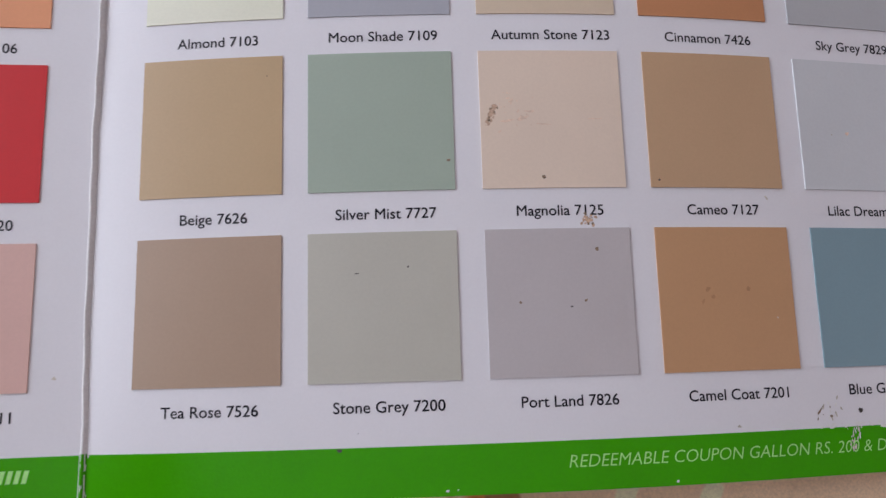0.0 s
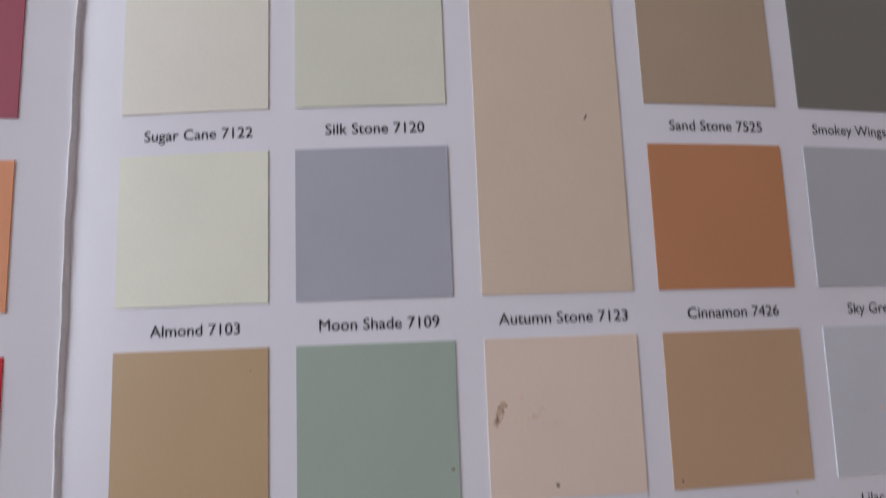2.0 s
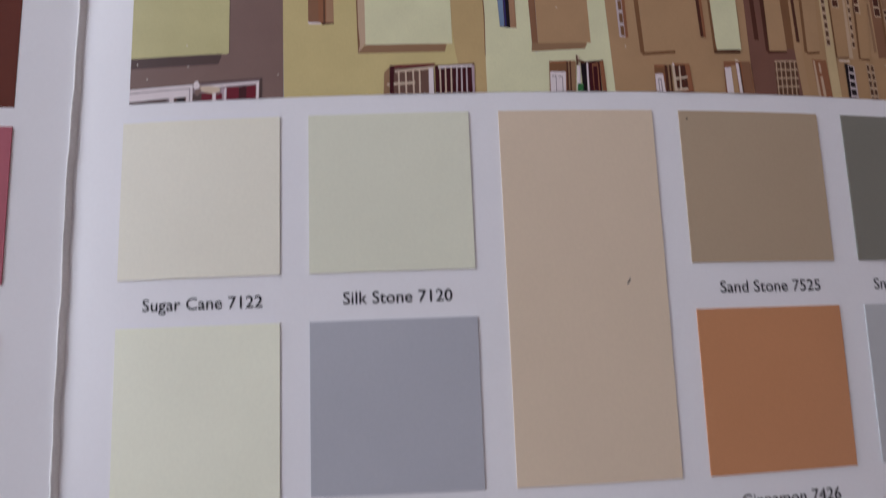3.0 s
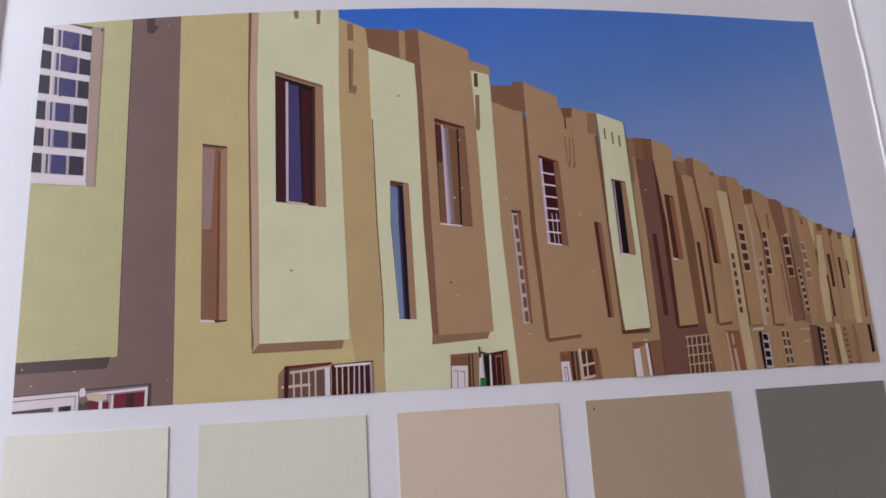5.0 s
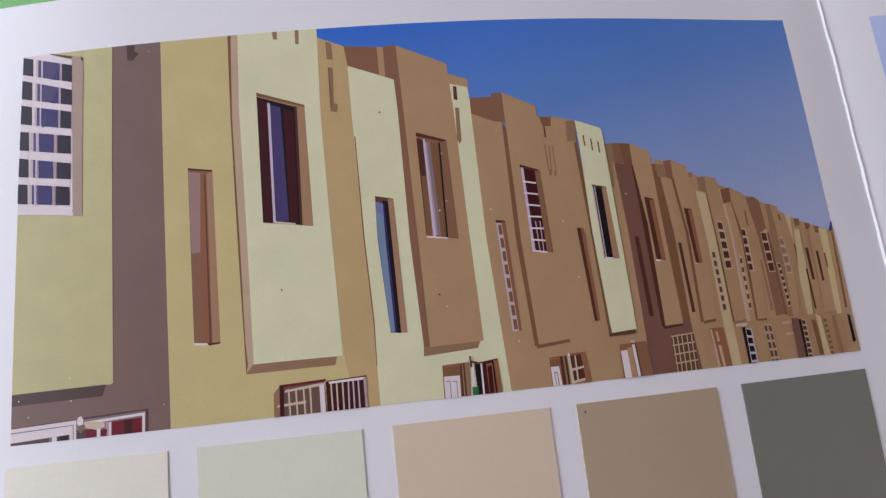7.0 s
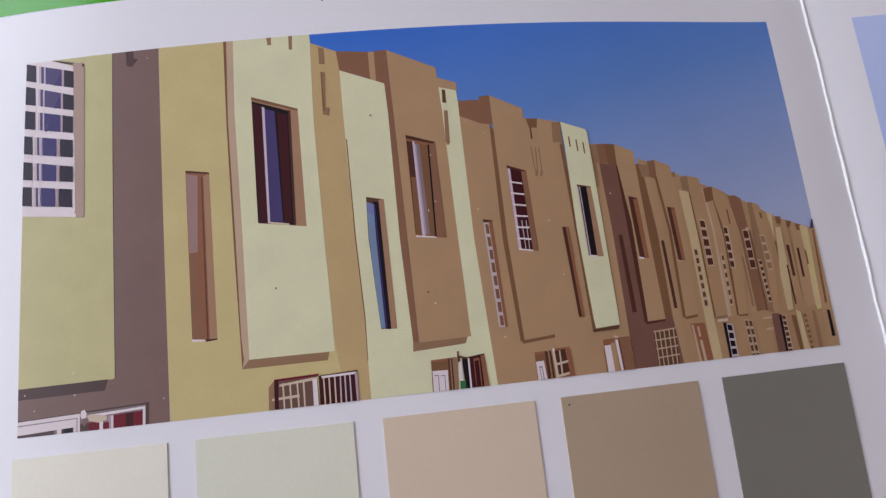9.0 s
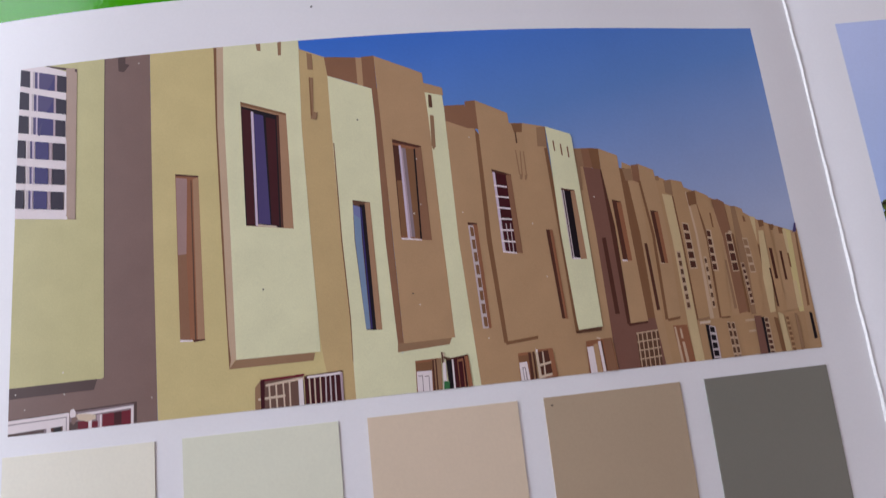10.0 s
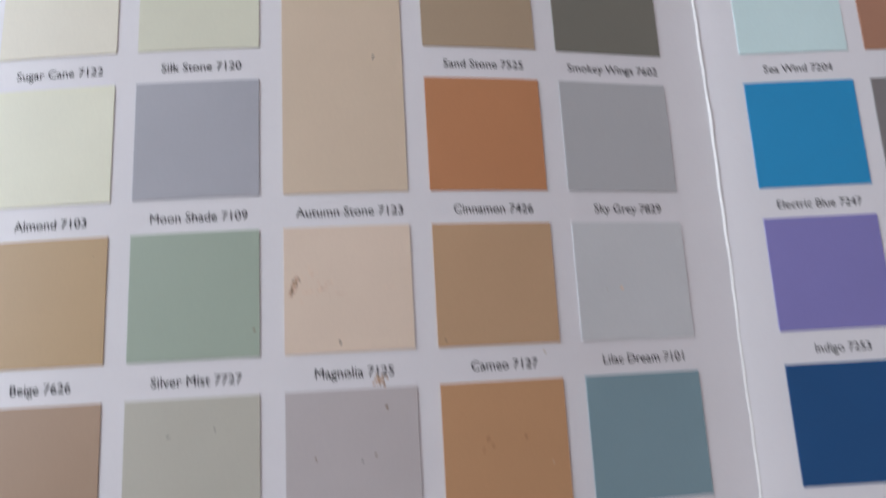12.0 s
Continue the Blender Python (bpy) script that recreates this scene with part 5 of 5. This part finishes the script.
# the brown stain across the pale peach swatch and its caption
srn = random.Random(3)
fleck(page_m, arch, -12.7, -17.7, 0.6, STAIN, 2.0, 1.15, 0.285, 0.05, 7, "stain", "ragged brown stain")
for i in range(16):
    q = srn.random()
    fleck(page_m, arch, -13.2 + 1.3 * q + srn.gauss(0, 0.2), -19.0 + 2.9 * q + srn.gauss(0, 0.25), srn.uniform(0.12, 0.3), STAIN if i % 5 else GRIME, 1.4, srn.uniform(0, 3), 0.32, 0.03, i + 700, "stain")
for i, (x, y, s, st, tn) in enumerate(((-9.5, -19.2, 0.35, 6.0, 0.12), (-6.0, -18.6, 0.4, 4.0, 0.3), (-2.0, -19.9, 0.18, 10.0, -0.08), (9.0, -18.8, 0.14, 12.0, 0.02), (-8.4, -15.0, 0.3, 3.0, 1.2), (-4.5, -17.2, 0.3, 3.0, 0.1))):
    fleck(page_m, arch, x, y, s, SMEAR, st, tn, 0.286, 0.015, i + 800, "stain", "faint brownish smear")
# short creases that cross the page beside the folds
for x, y, st in ((-89.5, -18.6, 24.0), (17.4, -20.4, 14.0), (-90.2, 8.0, 18.0)):
    fleck(page_m, arch, x, y, 0.13, PAPER, st, 0.02, 0.005, 0.05, 900, "crease", "small paper crease")
for i in range(46):
    q = srn.random()
    fleck(page_m, arch, -13.5 + 1.7 * q + srn.gauss(0, 0.3), -19.8 + 4.2 * q + srn.gauss(0, 0.3), srn.uniform(0.1, 0.38), GRIME if srn.random() < 0.07 else STAIN, 1.4, srn.uniform(0, 3), 0.29, 0.04, i, "stain")
for i in range(22):
    fleck(page_m, arch, srn.gauss(-8, 2.6), -16.5 + srn.gauss(0, 2.2), srn.uniform(0.08, 0.3), SMEAR, 1.8, srn.uniform(0, 3), 0.285, 0.02, i + 50, "stain")
for i in range(26):
    fleck(page_m, arch, 6.6 + srn.gauss(0, 0.9), -39.9 + srn.gauss(0, 0.6), srn.uniform(0.12, 0.4), GRIME if srn.random() < 0.2 else STAIN, 1.3, srn.uniform(0, 3), 0.08, 0.04, i + 90, "stain")
# scratches and chips below the blue swatch
for i in range(22):
    fleck(page_m, arch, 56.0 + srn.gauss(0, 1.6), -80.2 + srn.gauss(0, 1.5), srn.uniform(0.08, 0.26), (PAPER_RAW, PAPER_RAW, DUST, GRIME)[i % 4], srn.uniform(1.5, 4), srn.uniform(0.8, 2.0), 0.07, 0.03, i + 500, "chip")
for i in range(16):
    fleck(page_m, arch, 61.0 + srn.gauss(0, 1.2), -84.0 + srn.gauss(0, 1.2), srn.uniform(0.08, 0.22), (PAPER_RAW, DUST)[i % 2], srn.uniform(1.5, 4), srn.uniform(1.0, 2.2), 0.09, 0.02, i + 540, "chip")
# chipped print above the coupon line
for i in range(26):
    fleck(page_m, arch, srn.uniform(53, 72), -82.7 + srn.gauss(0, 0.25), srn.uniform(0.15, 0.45), PAPER_RAW, 1.7, srn.uniform(-0.3, 0.3), 0.055, 0.01, i + 200, "chip")
for i in range(12):
    fleck(page_m, arch, 60.3 + srn.gauss(0, 0.4), -84.5 - 4.0 * srn.random(), srn.uniform(0.1, 0.28), DUST, 2.0, 1.3, 0.075, 0.01, i + 240, "chip")
for i in range(4):
    fleck(page_m, arch, srn.uniform(-85, 80), -91.9 + srn.random() * 0.5, srn.uniform(0.1, 0.3), PAPER_RAW, 1.5, srn.uniform(0, 3), 0.05, 0.01, i + 260, "chip")
for i in range(34):
    fleck(page_m, arch, FOLD_L + 0.5 + srn.gauss(0, 0.3), srn.uniform(BOTTOM, -82), srn.uniform(0.08, 0.22), PAPER_RAW, 2.2, 1.5 + srn.gauss(0, 0.2), 0.05, 0.02, i + 300, "chip")

# small specks on the printed picture
for x, y, m in (
        (-33.3, 99.1, GRIT), (-3.7, 95.3, GRIT), (-2.5, 92.9, DUST), (10.6, 84.9, DUST), (11.7, 128.0, DUST), (8.4, 111.4, DUST), (-0.1, 123.9, DUST), (-0.2, 113.8, DUST), (-1.8, 112.0, DUST), (22.9, 107.8, DUST),
        (24.4, 96.3, DUST), (-57.5, 151.6, DUST), (-72.8, 86.9, DUST), (-82.1, 83.6, DUST), (-80.2, 80.5, DUST), (-72.5, 82.7, DUST), (-55.6, 80.3, DUST), (-11.7, 133.7, GRIT), (37.4, 112.8, DUST)):
    fleck(page_m, arch, x, y, 0.2 if m is GRIT else 0.16, m, 1.2, x, 0.26, 0.03, 400)

# ---- the table under the card ----
table = tagged(new("table"), "plain wooden table covered by a floral cloth", "table")
part("tabletop", box(-0.62, 0.62, -0.42, 0.42, TABLE_TOP - 0.034, TABLE_TOP - 0.004, 0.004), TIMBER, table)
for sx in (-0.55, 0.55):
    for sy in (-0.35, 0.35):
        part("leg", box(sx - 0.03, sx + 0.03, sy - 0.03, sy + 0.03, 0, TABLE_TOP - 0.034, 0.004), TIMBER, table)


def tablecloth():
    bm = bmesh.new()
    nx, ny, rows_ = 150, 110, []
    for j in range(ny + 1):
        row_ = []
        for i in range(nx + 1):
            x, y = -0.80 + 1.6 * i / nx, -0.60 + 1.2 * j / ny
            ox, oy = max(0, abs(x) - 0.635), max(0, abs(y) - 0.435)
            drop = max(ox, oy)
            z = TABLE_TOP + 0.0006 * noise.noise((x * 22, y * 22, 1)) + 0.0003
            px, py = x - math.copysign(ox * 0.9, x), y - math.copysign(oy * 0.9, y)
            if drop > 0:
                z -= drop
                px += 0.012 * math.sin(y * 40) * (ox > 0)
                py += 0.012 * math.sin(x * 40) * (oy > 0)
            row_.append(bm.verts.new((px, py, z)))
        rows_.append(row_)
    for j in range(ny):
        for i in range(nx):
            bm.faces.new((rows_[j][i], rows_[j][i + 1], rows_[j + 1][i + 1], rows_[j + 1][i])).smooth = True
    return part("tablecloth", bm, CLOTH)


tagged(tablecloth(), "cream cotton tablecloth printed with orange and brown flowers", "tablecloth")

# ---- the plain room round it ----
T = 0.15


def wall(name, *size):
    return tagged(part(name, box(*size), PLASTER), "plain cream plastered wall", "wall", kind="structure")


tagged(part("floor", box(WEST - T, EAST + T, SOUTH - T, NORTH + T, -0.1, 0), FLOORING), "grey tiled floor", "floor", kind="structure")
tagged(part("ceiling", box(WEST - T, EAST + T, SOUTH - T, NORTH + T, CEILING, CEILING + 0.1), CEIL), "plain white ceiling", "ceiling", kind="structure")
wall("wall_north", WEST - T, EAST + T, NORTH, NORTH + T, 0, CEILING)
wall("wall_south", WEST - T, EAST + T, SOUTH - T, SOUTH, 0, CEILING)


def wall_with_window(name, number, x0, x1, y0, y1, z0, z1, frame_x):
    """A wall along y with a glazed opening from y0 to y1 and z0 to z1, and its painted frame."""
    w = tagged(new(name), "plain cream wall with an unseen window opening", "wall", kind="structure")
    part("wall_piece", box(x0, x1, SOUTH, y0, 0, CEILING), PLASTER, w)
    part("wall_piece", box(x0, x1, y1, NORTH, 0, CEILING), PLASTER, w)
    part("wall_piece", box(x0, x1, y0, y1, 0, z0), PLASTER, w)
    part("wall_piece", box(x0, x1, y0, y1, z1, CEILING), PLASTER, w)
    f = tagged(new("window_%d" % number), "unseen white painted window frame in the wall", "window", kind="structure")
    for y in (y0 + 0.03, (y0 + y1) / 2, y1 - 0.03):
        part("window_frame", box(frame_x - 0.025, frame_x + 0.025, y - 0.029, y + 0.029, z0 + 0.06, z1 - 0.06, 0.004), FRAME_WHITE, f)
    for z in (z0 + 0.03, z1 - 0.03):
        part("window_frame", box(frame_x - 0.025, frame_x + 0.025, y0 + 0.001, y1 - 0.001, z - 0.029, z + 0.029, 0.004), FRAME_WHITE, f)


wall_with_window("wall_west", 1, WEST - T, WEST, WIN_Y0, WIN_Y1, WIN_Z0, WIN_Z1, WEST - 0.065)
# the east opening and its frame are invented to house the added fill light
wall_with_window("wall_east", 2, EAST, EAST + T, FILL_Y0, FILL_Y1, FILL_Z0, FILL_Z1, EAST + 0.065)
